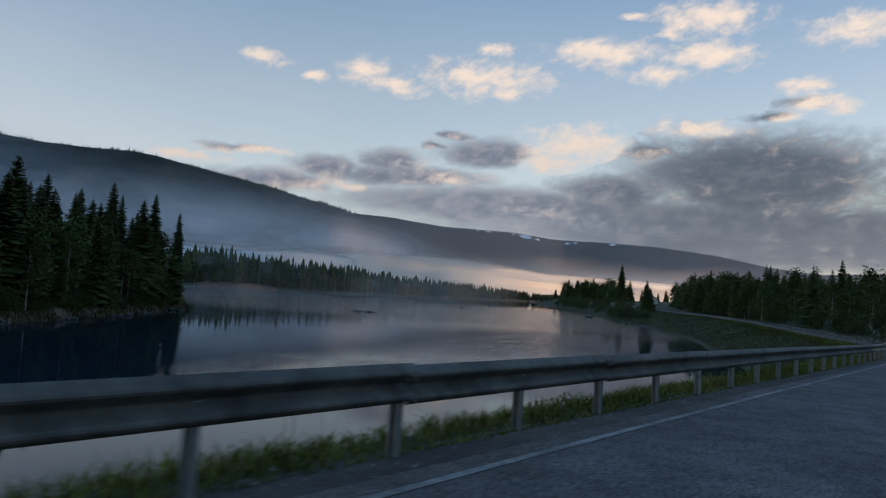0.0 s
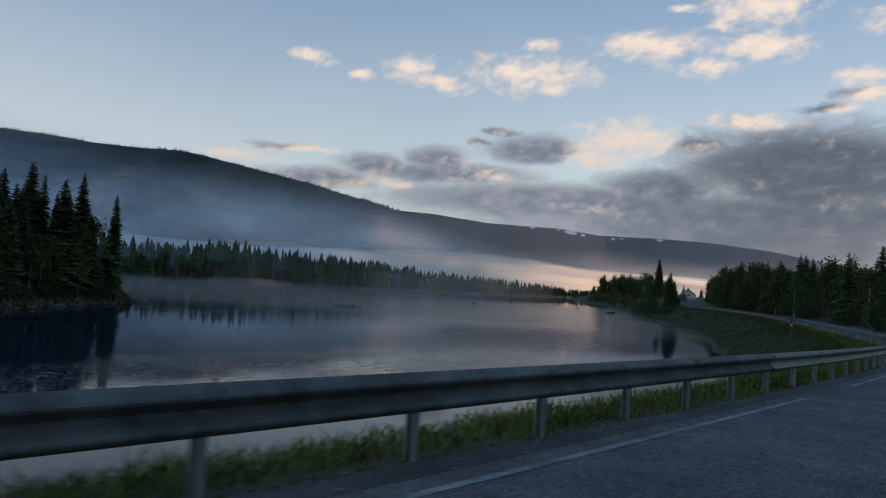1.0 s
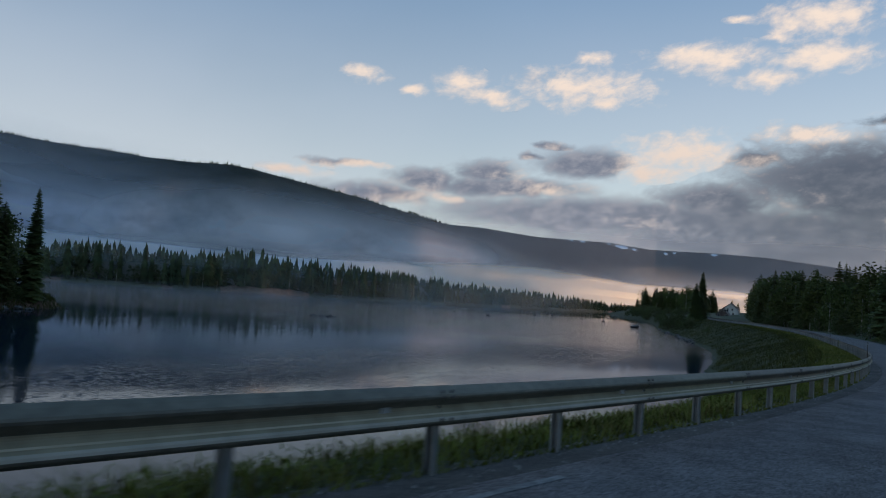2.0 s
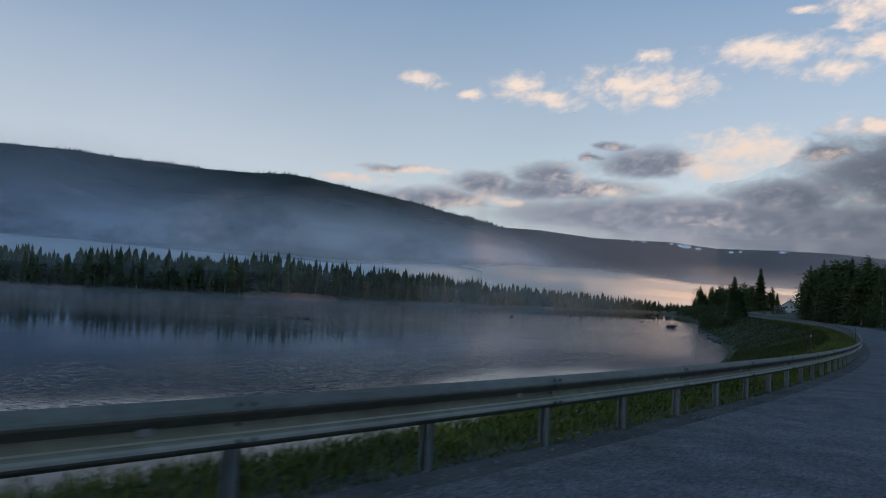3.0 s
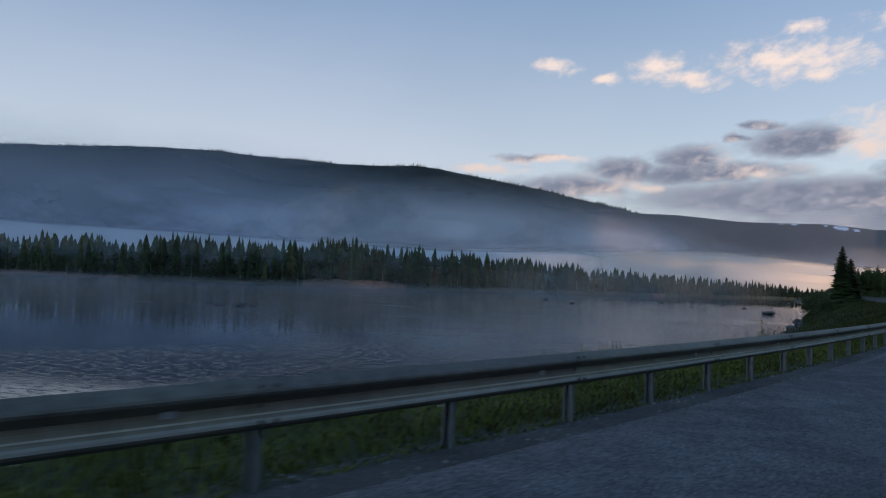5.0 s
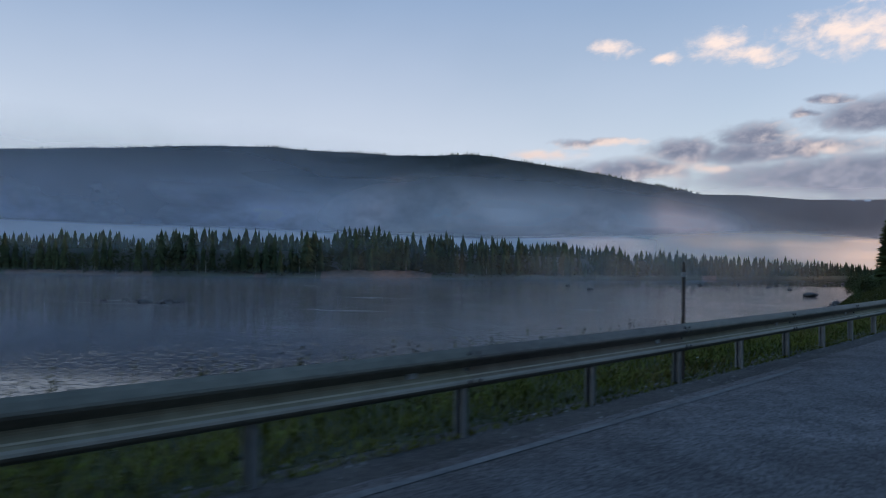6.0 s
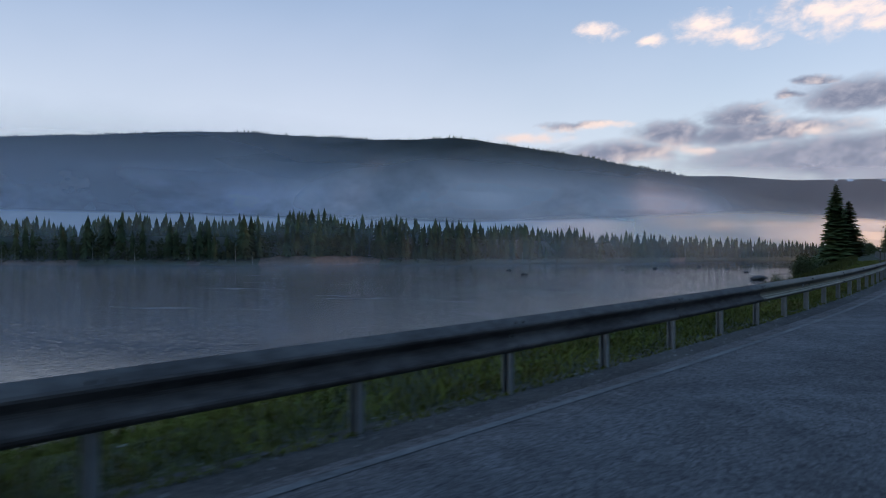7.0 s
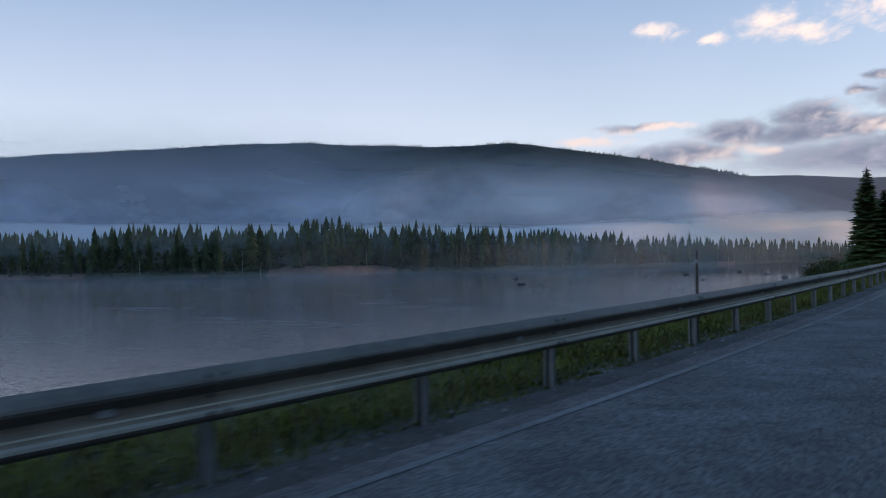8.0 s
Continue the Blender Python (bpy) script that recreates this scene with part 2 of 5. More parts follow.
WALLWHITE = material("white_boards", (0.42, 0.42, 0.4), (0.58, 0.58, 0.55), 0.8, 2.0, 0.4, stretch=(6, 6, 0.5))
WALLBROWN = material("brown_boards", (0.06, 0.045, 0.04), (0.12, 0.09, 0.08), 0.8, 2.0, 0.4, stretch=(6, 6, 0.5))
ROOF = material("roof_sheet", (0.06, 0.055, 0.05), (0.12, 0.11, 0.1), 0.7, 2.0, 0.4)
GLASS = material("window_glass", (0.02, 0.025, 0.03), (0.04, 0.045, 0.05), 0.1, 1.0, 0.5)


def water_material():
    m = bpy.data.materials.new("river_water")
    m.use_nodes = True
    n = Nodes(m.node_tree)
    place = n.add("ShaderNodeTexCoord").outputs["Object"]
    wave = n.noise(n.stretch(place, (1.0, 1.5, 1.0)), 1.3, 5.0, 0.62, 0.5)
    small = n.noise(place, 5.0, 3.0, 0.6, 0.3)
    patch = n.step(n.noise(n.stretch(place, (1.0, 0.7, 1.0)), 0.02, 4.0, 0.6, 0.6), 0.38, 0.75)
    streak = n.step(n.noise(n.stretch(place, (0.35, 1.6, 1.0)), 0.06, 4.0, 0.6, 0.5), 0.55, 0.8)
    split = n.add("ShaderNodeSeparateXYZ")
    n.link(place, split.inputs[0])
    # a belt of wind ripples off the road's own shore
    off = n.math("SUBTRACT", n.math("MULTIPLY", split.outputs[1], 0.42), n.math("ADD", split.outputs[0], 8.0))
    belt = n.math("MULTIPLY", n.step(off, 36.0, 22.0), n.math("MULTIPLY", n.step(off, 7.0, 15.0), n.step(split.outputs[1], 30.0, 65.0)))
    near = n.math("MULTIPLY", belt, n.step(n.noise(place, 0.06, 4.0, 0.6), 0.36, 0.58, 0.15, 1.0))
    chop = n.step(n.noise(n.stretch(place, (0.8, 1.3, 1.0)), 2.1, 4.0, 0.6, 0.6), 0.52, 0.8)
    rough = n.math("MAXIMUM", n.math("MULTIPLY", patch, 0.7), n.math("MULTIPLY", streak, 0.8))
    # a long riffle further up the river
    riffle = n.math("MULTIPLY", n.step(split.outputs[1], 130.0, 230.0), n.step(split.outputs[1], 420.0, 300.0))
    rough = n.math("MAXIMUM", rough, n.math("MULTIPLY", riffle, n.step(n.noise(n.stretch(place, (0.3, 1.2, 1.0)), 0.06, 4.0, 0.6), 0.3, 0.6, 1.0, 4.0)))
    height = n.math("ADD", n.math("MULTIPLY", n.math("MULTIPLY_ADD", small, 0.35, wave), n.math("MULTIPLY_ADD", rough, 0.2, 0.025)),
                    n.math("MULTIPLY", chop, n.math("MULTIPLY", n.math("MAXIMUM", near, n.math("MULTIPLY", riffle, 0.8)), 1.5)))
    b = n.add("ShaderNodeBump")
    b.inputs["Strength"].default_value, b.inputs["Distance"].default_value = 1.0, 0.022
    n.link(height, b.inputs["Height"])
    s = n.add("ShaderNodeBsdfPrincipled")
    s.inputs["Base Color"].default_value = (0.006, 0.019, 0.035, 1)
    s.inputs["IOR"].default_value = 1.17
    n.link(n.math("MULTIPLY_ADD", n.math("MINIMUM", rough, 1.0), 0.06, 0.04), s.inputs["Roughness"])
    n.link(b.outputs[0], s.inputs["Normal"])
    out = n.add("ShaderNodeOutputMaterial")
    n.link(s.outputs[0], out.inputs["Surface"])
    return m


WATER = water_material()


def mist_material(name, strength, scale, soft, seed, tint, squash, patchy, low_fade, face):
    """Thin mist: droplets over clear air, cold or warm light tinted into their colour, thicker in drifting wisps,
    fading at its top and at its ends.
    """
    m = bpy.data.materials.new(name)
    m.use_nodes = True
    n = Nodes(m.node_tree)
    coord = n.add("ShaderNodeTexCoord")
    place = coord.outputs["Object"]
    uv = n.add("ShaderNodeSeparateXYZ")
    n.link(coord.outputs["UV"], uv.inputs[0])
    moved = n.stretch(place, (1, 1, squash), (seed * 370.0, seed * 110.0, 0))
    drift = n.noise(moved, scale, 5.0, 0.55, 0.15)
    wisps = n.noise(moved, scale * 2.6, 4.0, 0.55, 0.25)
    wave = n.math("MULTIPLY", n.math("SUBTRACT", n.math("MULTIPLY_ADD", wisps, 0.35, n.math("MULTIPLY", drift, 0.65)), 0.5), soft * 1.6)
    v = n.math("ADD", uv.outputs[1], wave)
    high = n.step(v, 0.94 - soft, 0.98, 1.0, 0.0)
    low = n.step(uv.outputs[1], -0.01, low_fade, 0.0, 1.0)
    ends = n.math("MULTIPLY", n.step(uv.outputs[0], 0.0, 0.15), n.step(uv.outputs[0], 0.85, 1.0, 1.0, 0.0))
    body = n.math("MULTIPLY", n.math("MULTIPLY", high, low),
                  n.math("MULTIPLY", ends, n.step(n.math("MULTIPLY_ADD", wisps, 0.3, n.math("MULTIPLY", drift, 0.7)), 0.36, 0.64, 1.0 - patchy, 1.0)))
    body = n.math("MULTIPLY", body, n.step(uv.outputs[1], 0.9, 1.0, 1.0, 0.0))
    alpha = n.math("MULTIPLY", body, strength, clamp=True)
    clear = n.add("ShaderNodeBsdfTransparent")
    # droplets scatter the light of the whole sky, whichever way the bank faces; face is a normal set by hand, turned to
    # the sun or away from it
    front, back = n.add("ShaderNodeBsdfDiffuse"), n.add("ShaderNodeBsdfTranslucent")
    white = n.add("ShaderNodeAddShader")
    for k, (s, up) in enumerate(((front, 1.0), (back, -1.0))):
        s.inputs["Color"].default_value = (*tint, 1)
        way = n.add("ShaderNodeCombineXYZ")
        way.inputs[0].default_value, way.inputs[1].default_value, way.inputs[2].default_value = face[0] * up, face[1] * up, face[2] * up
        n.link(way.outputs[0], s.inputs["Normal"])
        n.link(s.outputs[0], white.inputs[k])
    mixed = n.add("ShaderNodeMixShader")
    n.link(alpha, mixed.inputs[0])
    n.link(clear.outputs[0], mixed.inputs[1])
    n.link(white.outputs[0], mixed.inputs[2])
    out = n.add("ShaderNodeOutputMaterial")
    n.link(mixed.outputs[0], out.inputs["Surface"])
    return m


# ---------------------------------------------------------------- mesh helpers
def mesh_of(name, verts, faces, materials, smooth=False, face_materials=None):
    me = bpy.data.meshes.new(name)
    me.from_pydata([tuple(v) for v in verts], [], [tuple(f) for f in faces])
    for m in materials if isinstance(materials, (list, tuple)) else [materials]:
        me.materials.append(m)
    if face_materials is not None:
        me.polygons.foreach_set("material_index", np.asarray(face_materials, dtype=np.int32))
    if smooth:
        me.polygons.foreach_set("use_smooth", np.ones(len(me.polygons), dtype=bool))
    me.update()
    return me


def quick_mesh(name, verts, tris, materials, face_materials=None):
    """A triangle mesh from arrays, for large numbers of faces."""
    me = bpy.data.meshes.new(name)
    verts, tris = np.asarray(verts, dtype=np.float32), np.asarray(tris, dtype=np.int32)
    me.vertices.add(len(verts))
    me.vertices.foreach_set("co", verts.ravel())
    me.loops.add(tris.size)
    me.loops.foreach_set("vertex_index", tris.ravel())
    me.polygons.add(len(tris))
    me.polygons.foreach_set("loop_start", np.arange(0, tris.size, 3, dtype=np.int32))
    for m in materials if isinstance(materials, (list, tuple)) else [materials]:
        me.materials.append(m)
    if face_materials is not None:
        me.polygons.foreach_set("material_index", np.asarray(face_materials, dtype=np.int32))
    me.update(calc_edges=True)
    return me


def child(name, mesh, parent, label="", at=None):
    ob = new(name, mesh)
    ob.parent = parent
    if at is not None:
        ob.matrix_basis = at
    return tagged(ob, label)


def part(name, bm, mat, parent, label=""):
    me = bpy.data.meshes.new(name)
    bm.to_mesh(me)
    bm.free()
    me.materials.append(mat)
    return child(name, me, parent, label)


def box(bm, x0, y0, z0, x1, y1, z1):
    vs = [bm.verts.new(v) for v in ((x0, y0, z0), (x1, y0, z0), (x1, y1, z0), (x0, y1, z0),
                                    (x0, y0, z1), (x1, y0, z1), (x1, y1, z1), (x0, y1, z1))]
    for f in ((3, 2, 1, 0), (4, 5, 6, 7), (0, 1, 5, 4), (1, 2, 6, 5), (2, 3, 7, 6), (3, 0, 4, 7)):
        bm.faces.new([vs[i] for i in f])


# ---------------------------------------------------------------- the line of the road
WATER_Z = -5.79
KNOT_S = np.arange(-60.0, 741.0, 40.0)
BEND = np.array([2.0, 4.08, 0.01, 5.73, 2.45, 1.145, 3.80, 1.2, -0.4, -0.4] + [0.0] * 11) / 1000
GRADE = np.array([0.0, 0.85, -1.44, -2.02, -1.28, 0.10, 0.85, 0.35, 0.2] + [0.0] * 12) / 100
LINE_S = np.arange(-60.0, 740.5, 0.5)
ZERO = 120


def summed(v):
    c = np.concatenate([[0.0], np.cumsum((v[1:] + v[:-1]) / 2 * 0.5)])
    return c - c[ZERO]


LINE_TH = 0.6280 - summed(np.interp(LINE_S, KNOT_S, BEND))
LINE_X, LINE_Y = summed(np.sin(LINE_TH)), summed(np.cos(LINE_TH))
LINE_Z = summed(np.interp(LINE_S, KNOT_S, GRADE))


def on_line(s, side=0.0, up=0.0):
    """The point at s metres along the rail, side metres to the right of it and up metres over the ground at its posts."""
    th = np.interp(s, LINE_S, LINE_TH)
    return Vector((np.interp(s, LINE_S, LINE_X) + side * math.cos(th), np.interp(s, LINE_S, LINE_Y) - side * math.sin(th),
                   np.interp(s, LINE_S, LINE_Z) + up))


def line_pose(s, side=0.0, up=0.0):
    """A pose whose y axis runs along the rail and x axis points to its right."""
    th = float(np.interp(s, LINE_S, LINE_TH))
    return Matrix.Translation(on_line(s, side, up)) @ Matrix.Rotation(-th, 4, "Z")


def shore_side(s):
    """How far left of the rail the water begins."""
    return float(np.interp(s, [-60, 0, 60, 100, 140, 160, 190, 220, 250, 310, 390, 470, 560, 640, 740],
                           [9.0, 8.5, 9.0, 10.0, 13.0, 13.0, 13.0, 13.0, 12.3, 11.5, 7.0, 8.0, 15.0, 24.0, 20.0]))


def verge_side(s):
    """How far left of the rail the bank begins to fall."""
    return float(np.interp(s, [-60, 0, 30, 60, 74, 79, 87, 92, 98, 120, 150, 158, 165, 200, 260, 540, 740],
                           [0.9, 0.85, 1.1, 1.2, 1.5, 2.3, 2.3, 1.8, 2.4, 2.9, 2.2, 1.6, 2.3, 2.6, 3.0, 4.0, 4.0]))


def ground_z(s, side):
    """Height of the roadside ground over the ground at the posts."""
    rough = noise.fractal(on_line(s, side) * 0.35, 1.0, 2.0, 3)
    base = float(np.interp(s, LINE_S, LINE_Z))
    # beyond 90 m right, an unseen rise is added to block the sun
    hill = float(np.interp(s, [-60, 330, 430], [1.0, 1.0, 0.0]))
    if side >= 0:
        return float(np.interp(side, [0, 0.45, 7.4, 8.6, 11, 13, 30, 90, 150, 240, 320],
                               [0, 0.02, 0.10, -0.1, -0.6, -0.1, 0.9, 4.0, 4.0 + 28 * hill, 4.0 + 62 * hill, 4.0 + 70 * hill])) + rough * float(np.interp(side, [7.5, 12, 40], [0.0, 0.1, 0.5]))
    v, w = verge_side(s), shore_side(s)
    fall = WATER_Z - base
    t = np.interp(-side, [0, v * 0.6, v, w, w + 5, w + 30], [0, 0, 0, 1, 1.35, 2.0])
    bulge = math.sin(math.pi * min(1.0, max(0.0, (-side - v) / max(0.1, w - v)))) * 0.3
    return float(-0.10 * min(1.0, -side / v) + fall * t + bulge) + rough * float(np.interp(-side, [0.2, 1.5, 4, 12], [0.0, 0.04, 0.18, 0.3]))


def loft(name, s_values, sides, heights, mat, smooth=True):
    verts, faces = [], []
    for s in s_values:
        for k, side in enumerate(sides):
            verts.append(on_line(s, side, heights(s, side)))
    w = len(sides)
    for i in range(len(s_values) - 1):
        for k in range(w - 1):
            a = i * w + k
            faces.append((a, a + 1, a + w + 1, a + w))
    return mesh_of(name, verts, faces, mat, smooth)


def build_road():
    s_fine = np.concatenate([np.arange(-58, 230, 1.0), np.arange(230, 737, 3.0)])
    left = [-45, -32, -24, -19, -16, -13.5, -11.5, -10, -8.5, -7, -5.8, -4.8, -4, -3.3, -2.7, -2.2, -1.8, -1.4, -1.1, -0.8, -0.5, -0.25]
    tagged(new("roadside_bank", loft("roadside_bank", s_fine, left, ground_z, SOIL)),
           "grassy bank falling from the road down to the river", "bank", kind="structure")
    tagged(new("gravel_shoulder", loft("gravel_shoulder", s_fine, [-0.25, -0.1, 0.1, 0.3, 0.5],
                                       lambda s, d: ground_z(s, max(d, -0.2)) + 0.012 * noise.noise(on_line(s, d) * 2), GRAVEL)),
           "narrow grey gravel shoulder under the guardrail", "shoulder", kind="structure")
    tagged(new("road", loft("road", s_fine, [0.45, 0.5, 2.0, 3.9, 5.6, 7.3, 7.4],
                            lambda s, d: ground_z(s, d) + (0.03 if 0.46 < d < 7.35 else -0.05), ASPHALT)),
           "grey patched asphalt road surface, damp and worn", "road", kind="structure")
    tagged(new("forest_ground", loft("forest_ground", s_fine, [7.2, 7.8, 8.6, 9.8, 11, 12, 13, 16, 22, 30, 45, 65, 90, 150, 195, 240, 320],
                                     lambda s, d: ground_z(s, d) - (0.08 if d < 7.5 else 0), FARSOIL)),
           "mossy forest ground beside the road, with an unseen sun-blocking rise behind", "ground", kind="structure")
    verts, faces, worn = [], [], []
    for lo, hi in ((-58, 36), (40.5, 50), (128, 143), (152, 230), (230, 500)):
        ss = np.arange(lo, hi + 0.1, 1.0)
        for i, s in enumerate(ss):
            wob = 0.02 * noise.noise(Vector((s * 0.2, 0, 0)))
            c = float(np.interp(s, [0, 60, 90, 135, 158, 166, 180], [0.82, 0.75, 0.55, 0.69, 0.68, 0.78, 0.82])) + wob
            for d in (c - 0.045, c + 0.045):
                verts.append(on_line(s, d, ground_z(s, d) + 0.034))
            if i:
                b = len(verts)
                faces.append((b - 4, b - 3, b - 1, b - 2))
                worn.append(0 if s < 52 else 1)
    tagged(new("edge_line", mesh_of("edge_line", verts, faces, [PAINT, FADED], False, worn)),
           "worn white edge line painted on the asphalt", "road marking", kind="structure")


build_road()

# ---------------------------------------------------------------- river, far ground, hills
EYE = Vector((40.0, 80.0, 0.0))
tagged(new("river", mesh_of("river", [(-4600, -4600, WATER_Z), (4600, -4600, WATER_Z), (4600, 4600, WATER_Z), (-4600, 4600, WATER_Z)],
                            [(0, 1, 2, 3)], WATER)), "wide calm grey river with ripples and mist", "river", kind="structure")

# the far shore as bearing and distance from EYE
SHORE = [(-900, -60), (-560, 130), (-320, 250), (-185, 320), (-130, 345), (-95, 375), (-60, 425), (-30, 475), (5, 548), (50, 655), (98, 800), (138, 985), (240, 1400), (420, 1800)]
shore_az = [math.degrees(math.atan2(x - EYE.x, y - EYE.y)) for x, y in SHORE]
shore_r = [math.hypot(x - EYE.x, y - EYE.y) for x, y in SHORE]


def shore_distance(az):
    return float(np.interp(az, shore_az, shore_r)) + 6 * noise.noise(Vector((az * 0.25, 3, 0))) + 3 * noise.noise(Vector((az * 1.1, 9, 0)))


def first_ridge(az):
    el = np.interp(az, [-110, -75, -56, -49, -42, -38, -33, -27.5, -24, -22, -19.5, -16, -13.8, -11, -8.5, -4, 2, 8],
                   [4.0, 5.2, 6.7, 7.4, 7.97, 8.05, 7.85, 7.75, 7.85, 7.7, 7.3, 6.75, 6.4, 5.8, 5.2, 4.0, 2.0, 0.3])
    r = np.interp(az, [-110, -40, -20, -8, 8], [3000, 3000, 3000, 3000, 3200])
    return math.tan(math.radians(el)) * r, r


def second_ridge(az):
    el = np.interp(az, [-110, -12, -8.6, -5, -1, 4.4, 7.3, 11, 15, 19, 22.2, 25.5, 27.7, 34, 45, 80],
                   [4.0, 5.0, 5.1, 5.0, 4.6, 4.5, 4.15, 4.15, 4.0, 3.6, 3.0, 2.65, 2.8, 3.0, 2.8, 2.5])
    return math.tan(math.radians(el)) * 4250, 4250


def smooth01(t):
    t = min(1.0, max(0.0, t))
    return t * t * (3 - 2 * t)


def bluff(az):
    """Where the river has cut a bare sandy bluff into the far shore."""
    return smooth01((az + 29.5) / 2.5) * smooth01((-20.5 - az) / 3.0)


def far_height(az, r):
    rs = shore_distance(az)
    p = Vector((EYE.x + r * math.sin(radians(az)), EYE.y + r * math.cos(radians(az)), 0))
    if r < rs:
        return WATER_Z - min(2.0, (rs - r) * 0.15)
    plain = WATER_Z + (1.6 + 1.9 * bluff(az) * (0.7 + 0.6 * noise.noise(Vector((az * 1.7, 5, 0))))) * smooth01((r - rs) / 5) + 2.5 * smooth01((r - rs) / 120) + 0.5 * noise.noise(p * 0.05)
    h1, r1 = first_ridge(az)
    rough = noise.fractal(p * 0.0016, 1.0, 2.0, 5)
    t = (r - r1 + 1400) / 1400
    m1 = (h1 + 12) * (smooth01(t) if r < r1 else 1.0 - 0.45 * smooth01((r - r1) / 900)) - 12
    m1 += rough * 16 * smooth01(t * 1.6) * smooth01(abs(r - r1) / 500) + 5 * noise.noise(p * 0.006) * smooth01(t * 3)
    h2, r2 = second_ridge(az)
    t2 = (r - r2 + 1500) / 1500
    m2 = (h2 + 12) * (smooth01(t2) if r < r2 else 1.0 - 0.3 * (r - r2) / 400) - 12 + rough * 14 * smooth01(t2) * smooth01(abs(r - r2) / 500)
    return max(plain, m1, m2)


def build_hills():
    azs = np.concatenate([np.arange(-112, -62, 2.0), np.arange(-62, 30, 0.4), np.arange(30, 82, 2.0)])
    steps = [-60, -30, -12, -4, 0, 2, 5, 9, 16, 30, 60, 120, 220]
    far = [750, 850, 950, 1050, 1150, 1250, 1350, 1450, 1550, 1620, 1690, 1760, 1830, 1900, 2000, 2100, 2250, 2400, 2550, 2650, 2750, 2830, 2900, 2950, 3000, 3050, 3120, 3200,
           3400, 3600, 3800, 3950, 4080, 4180, 4250, 4320, 4450, 4600]
    verts, faces, kinds = [], [], []
    w = len(steps) + len(far)
    for az in azs:
        rs = shore_distance(az)
        out = max(rs + 240, 0)
        rads = [rs + q for q in steps] + [out + (f - 750) / 3850 * (4600 - out) for f in far]
        for r in rads:
            verts.append((EYE.x + r * math.sin(radians(az)), EYE.y + r * math.cos(radians(az)), far_height(az, r)))
    for i in range(len(azs) - 1):
        for k in range(w - 1):
            a = i * w + k
            faces.append((a, a + 1, a + w + 1, a + w))
            kinds.append(1 if (k in (4, 5, 6) and bluff(azs[i]) > 0.3) or k in (4, 5) and (-49 < azs[i] < -40 or noise.noise(Vector((azs[i] * 0.35, 2, 0))) > 0.25) else 2 if k < 11 else 0)
    tagged(new("ground", mesh_of("ground", verts, faces, [HILL, SAND, FARSOIL], True, kinds)),
           "far river bank and dark wooded mountain slopes", "mountain", kind="structure")
    # everything behind the camera
    verts = [(-4500, -4500, -7.5), (4500, -4500, -7.5), (4500, 4500, -7.5), (-4500, 4500, -7.5)]
    tagged(new("river_bed", mesh_of("river_bed", verts, [(0, 1, 2, 3)], SOIL)), "dark silty bed of the river", "river bed", kind="structure")


build_hills()


def build_sun_blocker_hill():
    """An unseen hill added towards the low sun, only to keep the road and the near woods in shade."""
    verts, faces = [], []
    rows, cols = 26, 14
    for i in range(rows + 1):
        u = i / rows
        cx, cy = 730 + 420 * u, 1080 - 1000 * u
        for k in range(cols + 1):
            w = k / cols * 2 - 1
            h = 360 * (1 - w * w) ** 1.3 * smooth01(u * 5) * smooth01((1 - u) * 4)
            p = Vector((cx + 330 * w * 0.92, cy + 330 * w * 0.39, 0))
            verts.append((p.x, p.y, -8.5 + h * (1 + 0.15 * noise.fractal(p * 0.006, 1.0, 2.0, 4))))
    for i in range(rows):
        for k in range(cols):
            a = i * (cols + 1) + k
            faces.append((a, a + 1, a + cols + 2, a + cols + 1))
    tagged(new("sun_blocker_hill", mesh_of("sun_blocker_hill", verts, faces, HILL, True)), "unseen dark hill added on the valley's sunrise side to block the sun", "hill", kind="structure")


build_sun_blocker_hill()


def build_snow():
    rng = random.Random(8)
    for az, wide, drop in ((5.2, 0.48, 11), (6.1, 0.2, 14), (4.3, 0.12, 6), (2.4, 0.2, 7), (1.6, 0.12, 6), (8.3, 0.16, 20), (8.9, 0.12, 12), (11.6, 0.26, 7)):
        verts, faces = [], []
        for i in range(13):
            a = az + wide * (i / 6 - 1)
            h = (9 if wide > 0.4 else 6) * (1 - (i / 6 - 1) ** 4) * rng.uniform(0.5, 1.2)
            for k in (0, 1):
                r = 4010 - drop * 4.0 + (k - 0.5) * h * 13.0 + 3.0 * math.sin(i * 1.3 + az)
                verts.append((EYE.x + r * math.sin(radians(a)), EYE.y + r * math.cos(radians(a)), far_height(a, r) + 9.0))
            if i:
                n = len(verts)
                faces.append((n - 4, n - 2, n - 1, n - 3))
        tagged(new("snow_patch", mesh_of("snow_patch", verts, faces, SNOW)), "old white snow patch under the mountain crest", "snow", "snow patches")


build_snow()


